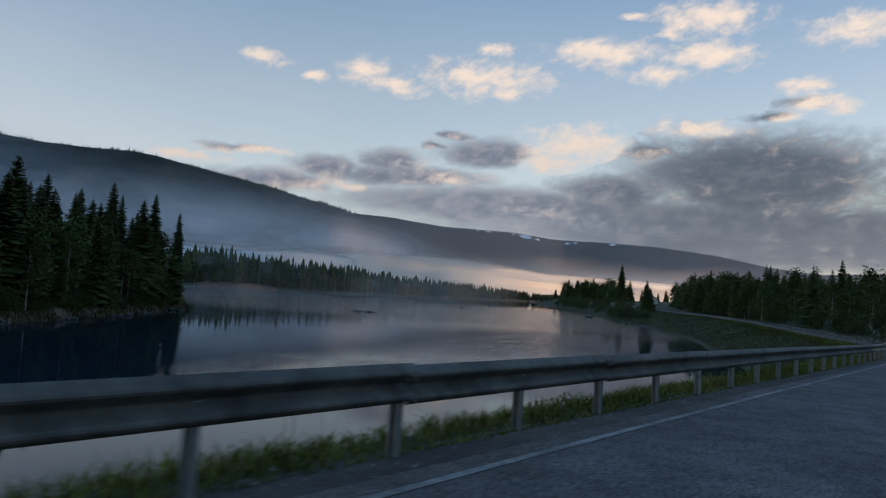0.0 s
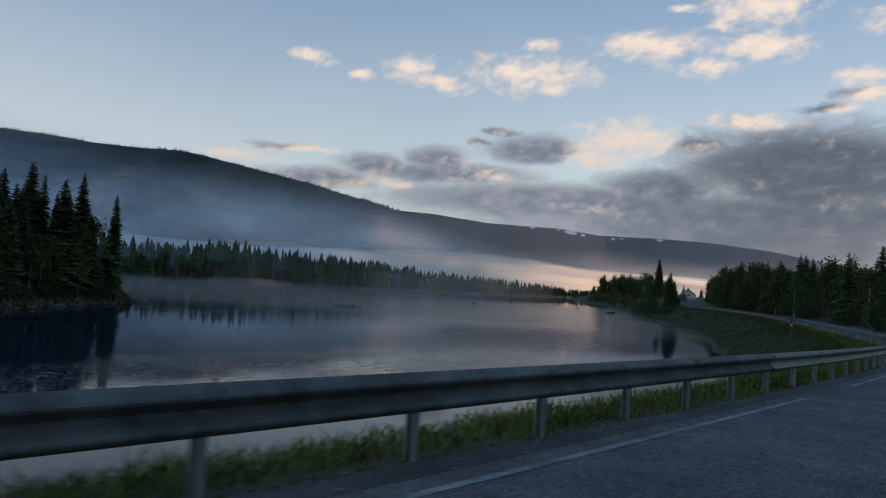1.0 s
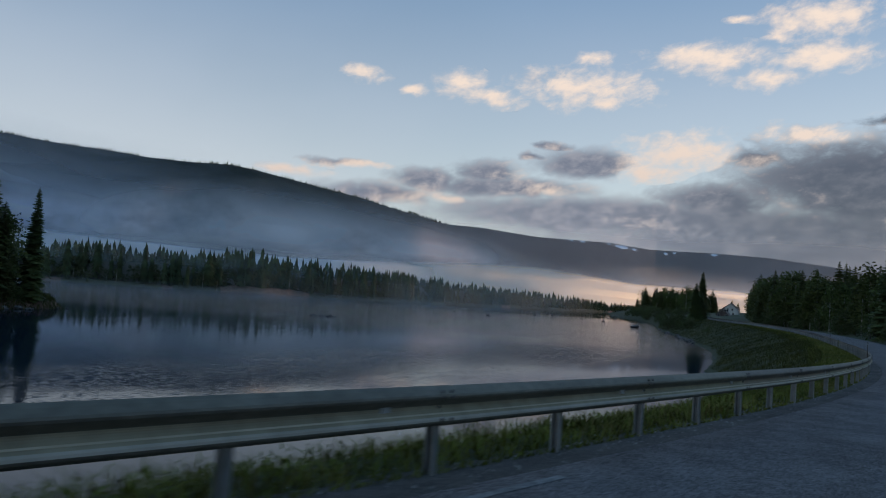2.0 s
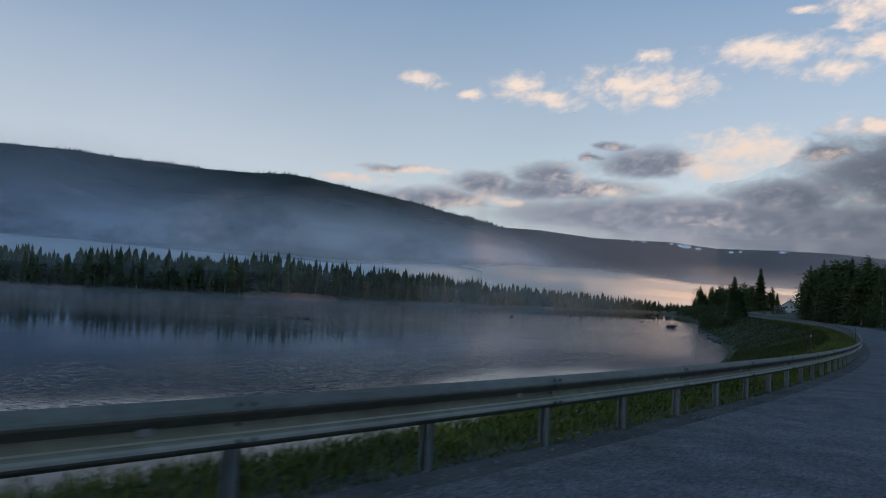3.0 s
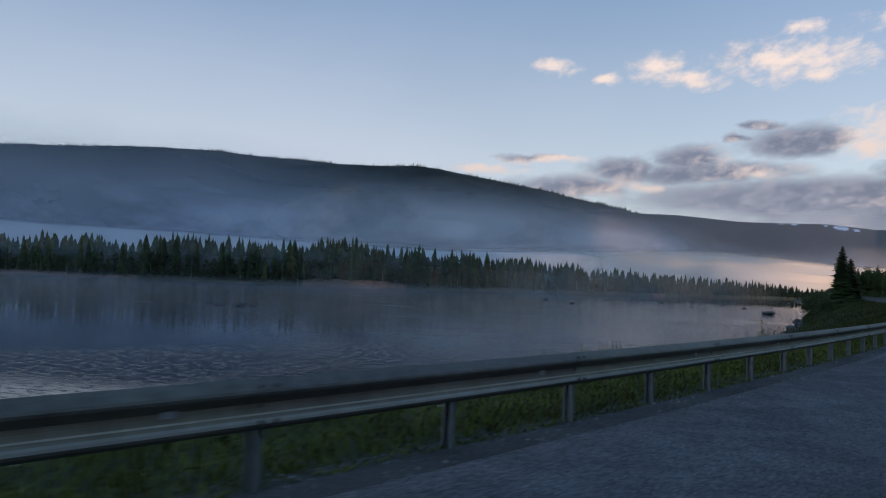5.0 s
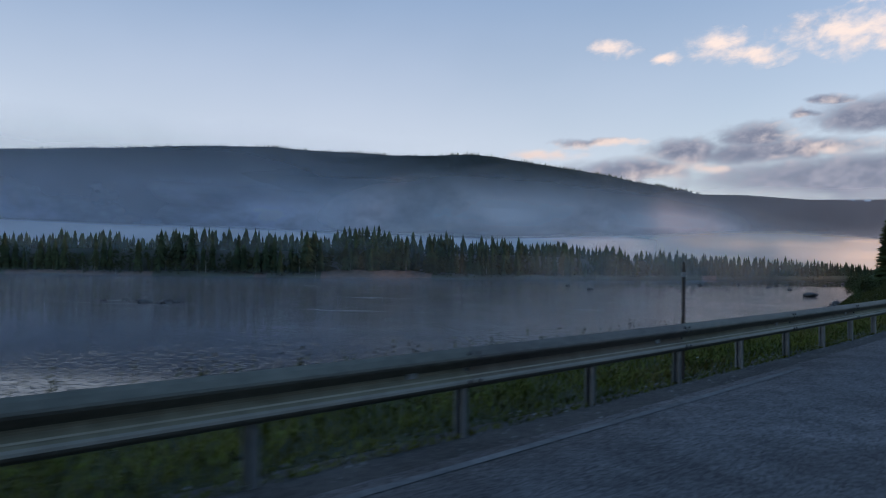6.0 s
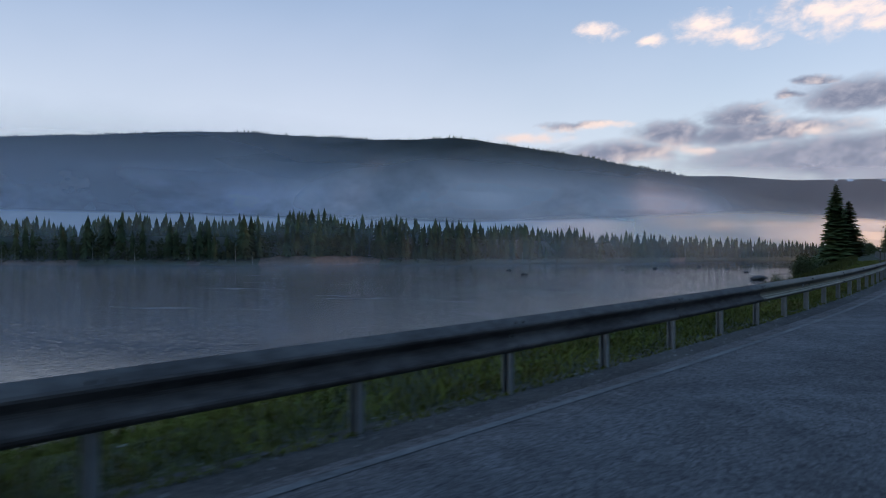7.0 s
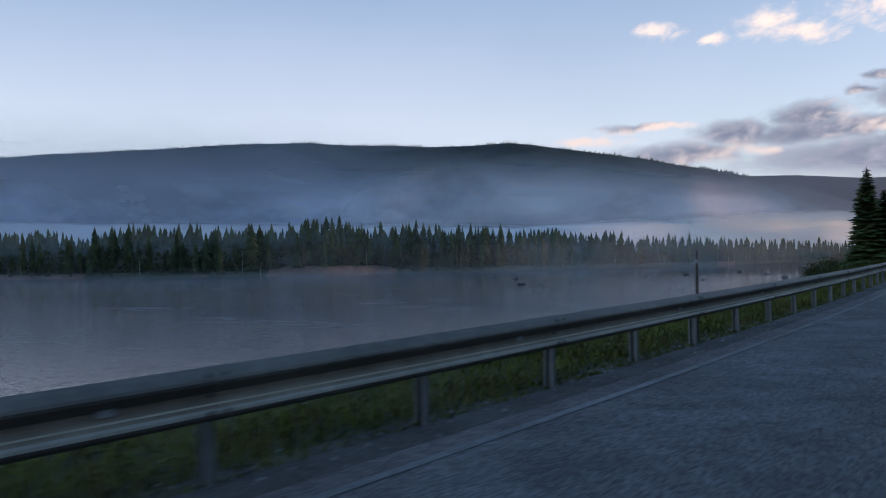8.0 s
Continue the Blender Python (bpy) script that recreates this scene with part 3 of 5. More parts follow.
# ---------------------------------------------------------------- mist over the valley
def mist_bank(azs, distances, tops, strength, scale, soft, seed, foot=None, patchy=0.4, squash=3.0, low_fade=0.05, tint=(0.9, 0.9, 0.92), face=(-0.3, -0.2, 0.93)):
    """A bank of mist, or a sheet of distance haze, along bearings from EYE, at given distances, up to given elevations
    in degrees.
    """
    count, rows = 72, 5
    verts, faces, uvs = [], [], []
    for i in range(count + 1):
        u = i / count
        az = azs[0] + (azs[-1] - azs[0]) * u
        r = (shore_distance(az) + distances) if isinstance(distances, (int, float)) else float(np.interp(az, azs, distances))
        r *= 1 + 0.02 * noise.noise(Vector((u * 6, seed, 0)))
        top = float(np.interp(az, azs, tops))
        top = math.tan(radians(top)) * r if top < 12 else WATER_Z + top - 12
        low = WATER_Z + 0.02 if foot is None else math.tan(radians(foot)) * r
        for k in range(rows + 1):
            lean = 1 + 0.012 * noise.noise(Vector((u * 8, seed, k * 0.7)))
            verts.append((EYE.x + r * lean * math.sin(radians(az)), EYE.y + r * lean * math.cos(radians(az)), low + (top - low) * k / rows))
            uvs.append((u, k / rows))
    for i in range(count):
        for k in range(rows):
            a = i * (rows + 1) + k
            faces.append((a, a + rows + 1, a + rows + 2, a + 1))
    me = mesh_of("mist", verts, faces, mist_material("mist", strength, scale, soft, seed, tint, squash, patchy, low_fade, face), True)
    layer = me.uv_layers.new(name="along")
    for loop in me.loops:
        layer.data[loop.index].uv = uvs[loop.vertex_index]
    ob = tagged(new("mist", me), "thin morning mist and distance haze drifting over the river valley, tinted cold or warm", "mist", kind="stuff")
    ob.visible_shadow = False
    return ob


# the bright bank behind the far wood: its tint paints in cold shade on one side of the valley and sun warmth on the
# other
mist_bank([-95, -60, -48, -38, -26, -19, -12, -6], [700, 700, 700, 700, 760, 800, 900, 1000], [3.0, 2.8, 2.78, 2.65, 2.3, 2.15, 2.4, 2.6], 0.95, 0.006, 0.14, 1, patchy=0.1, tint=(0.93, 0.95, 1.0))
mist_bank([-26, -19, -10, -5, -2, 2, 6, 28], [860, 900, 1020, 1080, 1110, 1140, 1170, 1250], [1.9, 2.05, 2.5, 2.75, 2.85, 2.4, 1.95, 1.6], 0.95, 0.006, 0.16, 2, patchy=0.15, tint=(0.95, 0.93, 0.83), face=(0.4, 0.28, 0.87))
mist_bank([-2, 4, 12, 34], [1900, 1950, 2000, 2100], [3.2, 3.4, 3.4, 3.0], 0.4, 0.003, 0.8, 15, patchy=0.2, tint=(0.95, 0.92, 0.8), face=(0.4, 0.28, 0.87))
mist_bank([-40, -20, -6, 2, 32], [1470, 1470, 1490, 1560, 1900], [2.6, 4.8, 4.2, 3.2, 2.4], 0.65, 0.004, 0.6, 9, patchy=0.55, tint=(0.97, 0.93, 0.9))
# wisps on the slope, and sheets of distance haze before the hills with its blue painted into their colour
mist_bank([-36, -30, -24, -18, -10, -2], [1400, 1400, 1400, 1420, 1460, 1500], [5.0, 7.2, 8.2, 7.6, 6.0, 4.2], 0.85, 0.0024, 0.6, 3, foot=1.6, patchy=0.85, squash=1.6, low_fade=0.35, tint=(0.95, 0.91, 0.9))
mist_bank([-95, -60, -45, -26], [1450, 1450, 1450, 1450], [5.0, 6.5, 7.0, 6.0], 0.8, 0.0028, 0.6, 13, foot=1.6, patchy=0.85, squash=1.8, low_fade=0.3, tint=(0.84, 0.86, 0.95))
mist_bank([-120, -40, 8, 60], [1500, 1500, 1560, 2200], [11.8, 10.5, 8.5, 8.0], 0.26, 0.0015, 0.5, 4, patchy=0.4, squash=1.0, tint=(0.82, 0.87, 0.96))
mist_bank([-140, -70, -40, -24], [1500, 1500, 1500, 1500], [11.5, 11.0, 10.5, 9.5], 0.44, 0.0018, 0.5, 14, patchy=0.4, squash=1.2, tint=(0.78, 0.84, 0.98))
# thin mist on the water, thicker down the river
mist_bank([-80, -3, 2.5], -14, [15.2, 15.5, 18], 0.12, 0.02, 0.7, 5, patchy=0.6)
mist_bank([-80, -3, 2.5], 9, [33, 32, 32], 0.19, 0.012, 0.5, 7, patchy=0.5)
mist_bank([-80, -3, 2.5], -45, [14.0, 14.0, 14.5], 0.12, 0.02, 0.6, 10, patchy=0.7)
mist_bank([-80, -3, 2.5], -85, [13.6, 13.6, 14.0], 0.1, 0.02, 0.6, 11, patchy=0.8)
mist_bank([-80, -3, 2.5], -130, [13.3, 13.3, 13.8], 0.08, 0.02, 0.6, 12, patchy=0.9)
# these two have the sun's warmth tinted into their colour
mist_bank([-30, -10, 0, 3], -18, [26, 27, 28, 30], 0.07, 0.01, 0.6, 6, patchy=0.4, tint=(0.95, 0.92, 0.84), face=(0.3, 0.2, 0.93))
mist_bank([-16, -6, 0, 3.5], -26, [28, 29, 30, 32], 0.13, 0.01, 0.6, 8, patchy=0.35, tint=(0.95, 0.92, 0.84), face=(0.3, 0.2, 0.93))


# ---------------------------------------------------------------- guardrail
SPLICE = 4.76
BEAM_PROFILE = [(-0.083, 0.0), (-0.034, 0.018), (-0.009, 0.036), (0.0, 0.054), (-0.003, 0.071), (-0.014, 0.086), (-0.068, 0.128), (-0.081, 0.142), (-0.083, 0.155),
                (-0.081, 0.168), (-0.068, 0.182), (-0.006, 0.230), (0.0, 0.248), (-0.008, 0.265), (-0.05, 0.302), (-0.083, 0.325), (-0.092, 0.321)]
BEAM_FOOT = 0.393


def build_guardrail():
    rail = tagged(new("guardrail"), "galvanised steel W-beam guardrail on steel posts beside the road", "guardrail")
    rail.matrix_basis = Matrix.Translation(on_line(0))
    back = Matrix.Translation(-on_line(0))
    # beams, one a four metre length
    prof = BEAM_PROFILE
    for j in range(-13, 120):
        s0 = SPLICE + 4 * j
        verts, faces, shades = [], [], []
        old = 152 < s0 + 2 < 169
        ss = [s0 + 4.0 * i / 8 for i in range(8)] + [s0 + 4.12]
        lift = 0.004 * noise.noise(Vector((j * 1.7, 0, 0)))
        rise = float(np.interp(s0 + 2, [0, 8, 14], [0.055, 0.02, 0.0]))
        for i, s in enumerate(ss):
            proud = 0.004 if i == 0 else 0.0
            inset = -0.004 if s > s0 + 4 else 0.0
            for thick in (0.0, -0.004):
                for d, z in prof:
                    verts.append(back @ on_line(s, 0.09 + d + thick + proud + inset, BEAM_FOOT + z + rise + lift * (1 - (s - s0) / 4)))
        w = len(prof)
        for i in range(len(ss) - 1):
            for k in range(w - 1):
                a = i * 2 * w + k
                b = a + 2 * w
                faces += [(a, a + 1, b + 1, b), (a + w, b + w, b + w + 1, a + w + 1)]
                # the two faces round the lower bulge carry the painted highlight
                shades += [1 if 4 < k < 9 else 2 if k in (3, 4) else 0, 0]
            for k in (0, w - 1):
                a = i * 2 * w + k
                faces.append((a, a + w, a + 3 * w, a + 2 * w))
                shades.append(0)
        for a in (0, (len(ss) - 1) * 2 * w):
            for k in range(w - 1):
                faces.append((a + k, a + k + 1, a + k + 1 + w, a + k + w))
        shades += [0] * (len(faces) - len(shades))
        child("beam", mesh_of("beam", verts, faces, [OLDSTEEL] * 3 if old else [DARKSTEEL] * 3 if s0 < 34 else [STEEL, MUDSTEEL, HIGHLIGHTSTEEL], False, shades), rail,
              "dark weathered beam" if old else "darker steel beam" if s0 < 34 else "")
        if s0 > 34 and not old:
            verts, faces = [], []
            for i, s in enumerate(ss[:-1] + [s0 + 4.0]):
                for z, d in ((0.103, -0.0335), (0.113, -0.046)):
                    verts.append(back @ on_line(s, 0.0925 + d, BEAM_FOOT + z + 0.002 + lift * (1 - (s - s0) / 4)))
                if i:
                    n = len(verts)
                    faces.append((n - 4, n - 2, n - 1, n - 3))
            child("stripe", mesh_of("stripe", verts, faces, STRIPE), rail, "thin pale scuffed line along the beam")
            bm = bmesh.new()
            box(bm, -0.008, -0.045, -0.02, 0.008, 0.045, 0.02)
            mark = part("reflector", bm, REFLECTOR, rail, "small pale reflector plate")
            mark.matrix_basis = back @ line_pose(s0 + 3.35, 0.022, BEAM_FOOT + 0.16)
    # posts: open channel sections
    bm = bmesh.new()
    outline = [(0.005, -0.03), (0.005, 0.03), (-0.09, 0.03), (-0.09, -0.03), (-0.075, -0.03), (-0.075, -0.025), (-0.085, -0.025),
               (-0.085, 0.025), (0.0, 0.025), (0.0, -0.025), (-0.012, -0.025), (-0.012, -0.03)]
    lo = [bm.verts.new((x, y, -0.6)) for x, y in outline]
    hi = [bm.verts.new((x, y, 0.63)) for x, y in outline]
    for i in range(len(outline)):
        k = (i + 1) % len(outline)
        bm.faces.new((lo[i], lo[k], hi[k], hi[i]))
    bm.faces.new(list(reversed(hi)))
    post_mesh = bpy.data.meshes.new("post")
    bm.to_mesh(post_mesh)
    bm.free()
    post_mesh.materials.append(POSTSTEEL)
    bm = bmesh.new()
    bmesh.ops.create_cone(bm, cap_ends=True, segments=8, radius1=0.016, radius2=0.011, depth=0.014, matrix=Matrix.Rotation(math.pi / 2, 4, "Y"))
    bolt_mesh = bpy.data.meshes.new("bolt")
    bm.to_mesh(bolt_mesh)
    bm.free()
    bolt_mesh.materials.append(OLDSTEEL)
    for i in range(-25, 240):
        s = SPLICE + 2 * i
        lean = Matrix.Rotation(radians(1.5 * noise.noise(Vector((i * 2.3, 1, 0)))), 4, "Y") @ Matrix.Rotation(radians(1.2 * noise.noise(Vector((i * 2.3, 7, 0)))), 4, "X")
        child("post", post_mesh, rail, at=back @ line_pose(s, 0.0, 0.0) @ lean)
    for j in range(0, 62):
        s = SPLICE + 4 * j
        if s > 215:
            break
        for ds, d, z in ((-0.06, -0.012, 0.288), (0.06, -0.012, 0.288), (0.0, -0.083, 0.155), (-0.06, 0.004, 0.245), (0.06, 0.004, 0.245), (-0.06, 0.004, 0.068), (0.06, 0.004, 0.068)):
            child("bolt", bolt_mesh, rail, at=back @ line_pose(s + ds, 0.10 + d, BEAM_FOOT + z))


build_guardrail()


def build_snow_poles():
    for s, tall in ((38.8, 1.4), (88.9, 1.32), (141.1, 1.45), (189.2, 1.32), (239.0, 1.4)):
        pole = tagged(new("snow_pole"), "dark brown roadside marker pole with a pale band behind the guardrail", "marker pole", "marker poles along the road")
        pole.matrix_basis = line_pose(s, -0.12, 0.0)
        for name, r0, r1, z0, z1, m in (("shaft", 0.024, 0.02, -0.3, tall - 0.18, POLEPAINT), ("band", 0.0215, 0.0215, tall - 0.18, tall - 0.12, REFLECTOR), ("tip", 0.02, 0.015, tall - 0.12, tall, POLEPAINT)):
            bm = bmesh.new()
            bmesh.ops.create_cone(bm, cap_ends=True, segments=10, radius1=r0, radius2=r1, depth=z1 - z0, matrix=Matrix.Translation((0, 0, (z0 + z1) / 2)))
            part(name, bm, m, pole)


build_snow_poles()


# ---------------------------------------------------------------- trees
def spruce_arrays(height, width, whorls, per, seed, detail=2, bare=0.06):
    """Needled boughs of a spruce: drooping sprays in whorls round the trunk."""
    rng = random.Random(seed)
    verts, tris = [], []
    for i in range(whorls):
        u = i / (whorls - 1)
        z = height * (bare + (0.985 - bare) * u ** 0.9)
        reach = width * ((1 - u) ** 0.72 * 0.9 + 0.10) * rng.uniform(0.75, 1.1)
        if u < 0.08:
            reach *= 0.8 + 2.5 * u
        turn = rng.uniform(0, 6.28)
        count = max(3, int(per * (1 - 0.55 * u)))
        for k in range(count):
            a = turn + 6.283 * k / count + rng.uniform(-0.35, 0.35)
            r = reach * rng.uniform(0.6, 1.15)
            zz = z + rng.uniform(-0.5, 0.5) * height / whorls
            droop = r * rng.uniform(0.25, 0.6) * (1.0 - 0.9 * u)
            ca, sa = math.cos(a), math.sin(a)
            half = r * rng.uniform(0.24, 0.40) + 0.06
            # a bough is a bent row of sprays
            pts = []
            for q in range(detail + 1):
                f = q / detail
                w = half * ((1.2 - 0.75 * f) if detail == 1 else 0.45 + 1.0 * f if f < 0.6 else 1.9 * (1.05 - f))
                d = r * f
                h = zz - droop * f * f + 0.12 * droop * (1 if f == 1 else 0)
                j = rng.uniform(-0.15, 0.15) * half
                pts.append(((d * ca - (w + j) * sa, d * sa + (w + j) * ca, h - 0.55 * w), (d * ca, d * sa, h), (d * ca + (w - j) * sa, d * sa - (w - j) * ca, h - 0.55 * w)))
            b = len(verts)
            for row in pts:
                verts.extend(row)
            for q in range(detail):
                o = b + 3 * q
                for c in (0, 1):
                    tris.append((o + c, o + c + 1, o + c + 4))
                    tris.append((o + c, o + c + 4, o + c + 3))
    # leader
    b = len(verts)
    for k in range(3):
        verts.append((0.09 * math.cos(k * 2.1), 0.09 * math.sin(k * 2.1), height * 0.93))
    verts.append((0, 0, height * 1.02))
    tris += [(b, b + 1, b + 3), (b + 1, b + 2, b + 3), (b + 2, b, b + 3)]
    return np.array(verts, dtype=np.float32), np.array(tris, dtype=np.int32)


def skirt_spruce_arrays(height, width, layers, seed):
    """A distant spruce: ragged drooping skirts of branches, one over another."""
    rng = random.Random(seed)
    verts, tris = [], []
    for i in range(layers):
        u = i / layers
        top = height * (0.14 + 0.88 * (i + 1) / layers) if i else height * 0.24
        low = height * (0.02 + 0.88 * u)
        reach = width * (1 - u) ** 0.7 * rng.uniform(0.75, 1.2) + 0.15
        b, count, turn = len(verts), 7, rng.uniform(0, 6.28)
        ox, oy = rng.uniform(-0.1, 0.1) * reach, rng.uniform(-0.1, 0.1) * reach
        verts.append((0, 0, min(top, height)))
        for k in range(2 * count):
            a = turn + 3.1416 * k / count
            r = reach * (rng.uniform(0.85, 1.2) if k % 2 else rng.uniform(0.4, 0.65))
            verts.append((ox + r * math.cos(a), oy + r * math.sin(a), low + (0.0 if k % 2 else 0.35 * (top - low)) * rng.uniform(0.5, 1.2)))
        for k in range(2 * count):
            tris.append((b, b + 1 + k, b + 1 + (k + 1) % (2 * count)))
    return np.array(verts, dtype=np.float32), np.array(tris, dtype=np.int32)


def birch_arrays(height, width, count, seed, low=0.25, leaf=0.35):
    """An uneven crown of many small leaf sprays gathered in clumps."""
    rng = random.Random(seed)
    verts, tris = [], []
    clumps = []
    for _ in range(max(5, count // 28)):
        u = rng.random()
        a = rng.uniform(0, 6.283)
        r = width * math.sin(math.pi * min(1, 0.18 + 0.8 * u)) * rng.uniform(0.25, 0.85)
        clumps.append((r * math.cos(a), r * math.sin(a), height * (low + (0.95 - low) * u), width * rng.uniform(0.22, 0.42)))
    for _ in range(count):
        cx, cy, cz, cr = rng.choice(clumps)
        p = Vector((cx + rng.gauss(0, cr * 0.55), cy + rng.gauss(0, cr * 0.55), cz + rng.gauss(0, cr * 0.6)))
        d1 = Vector((rng.gauss(0, 1), rng.gauss(0, 1), rng.gauss(0, 0.6))).normalized() * leaf * rng.uniform(0.6, 1.3)
        d2 = Vector((rng.gauss(0, 1), rng.gauss(0, 1), rng.gauss(0, 0.8))).normalized() * leaf * rng.uniform(0.4, 0.9)
        b = len(verts)
        verts += [tuple(p), tuple(p + d1), tuple(p + d1 * 0.6 + d2), tuple(p + d2 * 0.7 - d1 * 0.2)]
        tris += [(b, b + 1, b + 2), (b, b + 2, b + 3)]
    return np.array(verts, dtype=np.float32), np.array(tris, dtype=np.int32)


def trunk_mesh(height, radius, mat, seed, limbs=0, low=0.3):
    rng = random.Random(seed)
    verts, faces = [], []

    def limb(path, radii, sides):
        base = len(verts)
        for (x, y, z), r in zip(path, radii):
            for k in range(sides):
                verts.append((x + r * math.cos(6.283 * k / sides), y + r * math.sin(6.283 * k / sides), z))
        for i in range(len(path) - 1):
            for k in range(sides):
                a, b = base + i * sides + k, base + i * sides + (k + 1) % sides
                faces.append((a, b, b + sides, a + sides))

    steps = 6
    sway = [(rng.uniform(-1, 1) * 0.012 * height * i / steps, rng.uniform(-1, 1) * 0.012 * height * i / steps) for i in range(steps + 1)]
    limb([(sway[i][0], sway[i][1], -0.3 + (height + 0.3) * i / steps) for i in range(steps + 1)],
         [radius * (1.15 - i / steps) ** 0.9 + 0.01 for i in range(steps + 1)], 7)
    for _ in range(limbs):
        u = rng.uniform(low, 0.9)
        a = rng.uniform(0, 6.283)
        reach = height * 0.2 * (1.1 - u)
        z = height * u
        limb([(0, 0, z), (reach * 0.5 * math.cos(a), reach * 0.5 * math.sin(a), z + reach * 0.5), (reach * math.cos(a), reach * math.sin(a), z + reach * 1.1)],
             [radius * 0.35 * (1.1 - u), radius * 0.2 * (1.1 - u), 0.008], 4)
    return mesh_of("trunk", verts, faces, mat, True)


TREE_BASE = {}


def make_tree(kind, variant, label, category):
    """One tree of a kind, built once; the rest are copies of it."""
    rng = random.Random(variant * 7 + len(kind))
    tree = tagged(new("spruce_tree" if "spruce" in kind else "willow_bush" if kind == "bush" else "birch_tree"), label, category)
    if kind == "spruce":
        child("trunk", trunk_mesh(16.5, 0.17, BARK, variant, 0), tree)
        v, t = spruce_arrays(17.0, 2.4 + 0.4 * (variant % 3), 78, 15, variant + 10, 3, 0.02)
        child("crown", quick_mesh("crown", v, t, NEEDLES), tree)
    elif kind == "far_spruce":
        child("trunk", trunk_mesh(16.5, 0.16, BARK, variant, 0), tree)
        v, t = spruce_arrays(17.0, 2.7 + 0.5 * (variant % 3), 50, 13, variant + 40, 2, 0.02)
        child("crown", quick_mesh("crown", v, t, NEEDLES), tree)
    elif kind == "bush":
        child("trunk", trunk_mesh(1.8, 0.05, BARK, variant, 7, 0.05), tree)
        v, t = birch_arrays(2.4, 1.5, 900, variant + 90, 0.08, 0.16)
        child("crown", quick_mesh("crown", v, t, BUSHLEAVES), tree)
    else:
        child("trunk", trunk_mesh(9.0, 0.11, BIRCHBARK, variant, 9), tree)
        v, t = birch_arrays(10.0, 2.5, 1500, variant + 70)
        child("crown", quick_mesh("crown", v, t, LEAVES), tree)
    return tree


def plant(kind, variant, x, y, z, scale, turn, label, category="tree", group="", wide=1.0):
    m = Matrix.Translation((x, y, z)) @ Matrix.Rotation(turn, 4, "Z")
    key = (kind, variant)
    if key not in TREE_BASE:
        tree = make_tree(kind, variant, label, category)
        TREE_BASE[key] = tree
    else:
        tree = copy_thing(TREE_BASE[key], Matrix.Identity(4))
    tree.scale = (1, 1, 1)
    tree.matrix_basis = m @ Matrix.Diagonal((scale * wide, scale * wide, scale, 1))
    return tagged(tree, label, category, group)


SPRUCE_LABEL = "tall narrow dark green spruce on the river bank"
BIRCH_LABEL = "leafy green birch between spruces on the bank"


def build_left_bank():
    """The wooded point across the bay."""
    verts, faces = [], []
    ys = np.arange(20, 162, 3.0)
    offs = [0, 1.0, 2.2, 4, 7, 11, 18, 30, 60, 120, 260]
    for y in ys:
        edge = -44 + 2.0 * noise.noise(Vector((y * 0.08, 0, 0))) + 1.0 * noise.noise(Vector((y * 0.4, 5, 0)))
        if y > 142:
            edge -= (y - 142) ** 2 / 9
        for o in offs:
            h = WATER_Z - 0.6 + 2.2 * smooth01((o + 0.3) / 3.5) + 1.2 * smooth01(o / 25)
            h += 0.25 * noise.noise(Vector((edge - o, y, 0)) * 0.4)
            if y > 150:
                h -= (y - 150) * 0.25
            verts.append((edge - o, y, h))
    w = len(offs)
    for i in range(len(ys) - 1):
        for k in range(w - 1):
            a = i * w + k
            faces.append((a, a + w, a + w + 1, a + 1))
    kinds = [1 if k < 2 else 0 for i in range(len(ys) - 1) for k in range(w - 1)]
    tagged(new("wooded_point", mesh_of("wooded_point", verts, faces, [SOIL, SAND], True, kinds)),
           "low grassy point with a stony water's edge", "ground", kind="structure")
    rng = random.Random(5)
    spots = [(-46.3, 139.7, 0.95), (-53.5, 127.5, 1.16), (-49.5, 137.0, 0.8), (-47.5, 134.5, 0.72), (-50.0, 132.0, 0.9), (-48.2, 129.0, 0.8)]
    for y in np.arange(84, 140, 1.9):
        spots.append((-47.2 - 3.5 * rng.random() - max(0, y - 136) * 0.6, float(y), rng.uniform(0.45, 0.78)))
    for _ in range(125):
        y = rng.uniform(62, 144)
        spots.append((-48.0 - rng.random() ** 1.5 * 24 - max(0, y - 137) * 0.5, y, rng.uniform(0.68, 1.12)))
    for i, (x, y, sc) in enumerate(spots):
        if i > 5 and i % 3 == 0:
            plant("birch", i % 3, x + 1.0, y, WATER_Z + 1.5, rng.uniform(0.7, 1.2), rng.uniform(0, 6), BIRCH_LABEL, group="trees on the point")
        else:
            plant("spruce", i % 5, x, y, WATER_Z + 1.6, sc, rng.uniform(0, 6), SPRUCE_LABEL, group="trees on the point", wide=rng.uniform(1.0, 1.35))
    for i in range(84):
        y = rng.uniform(66, 142)
        plant("bush", i % 2, -45.8 - rng.random() * 2.8, y, WATER_Z + 0.8, rng.uniform(0.6, 1.3), rng.uniform(0, 6), "low leafy willow bush at the water's edge", "bush", "bushes on the point")


build_left_bank()


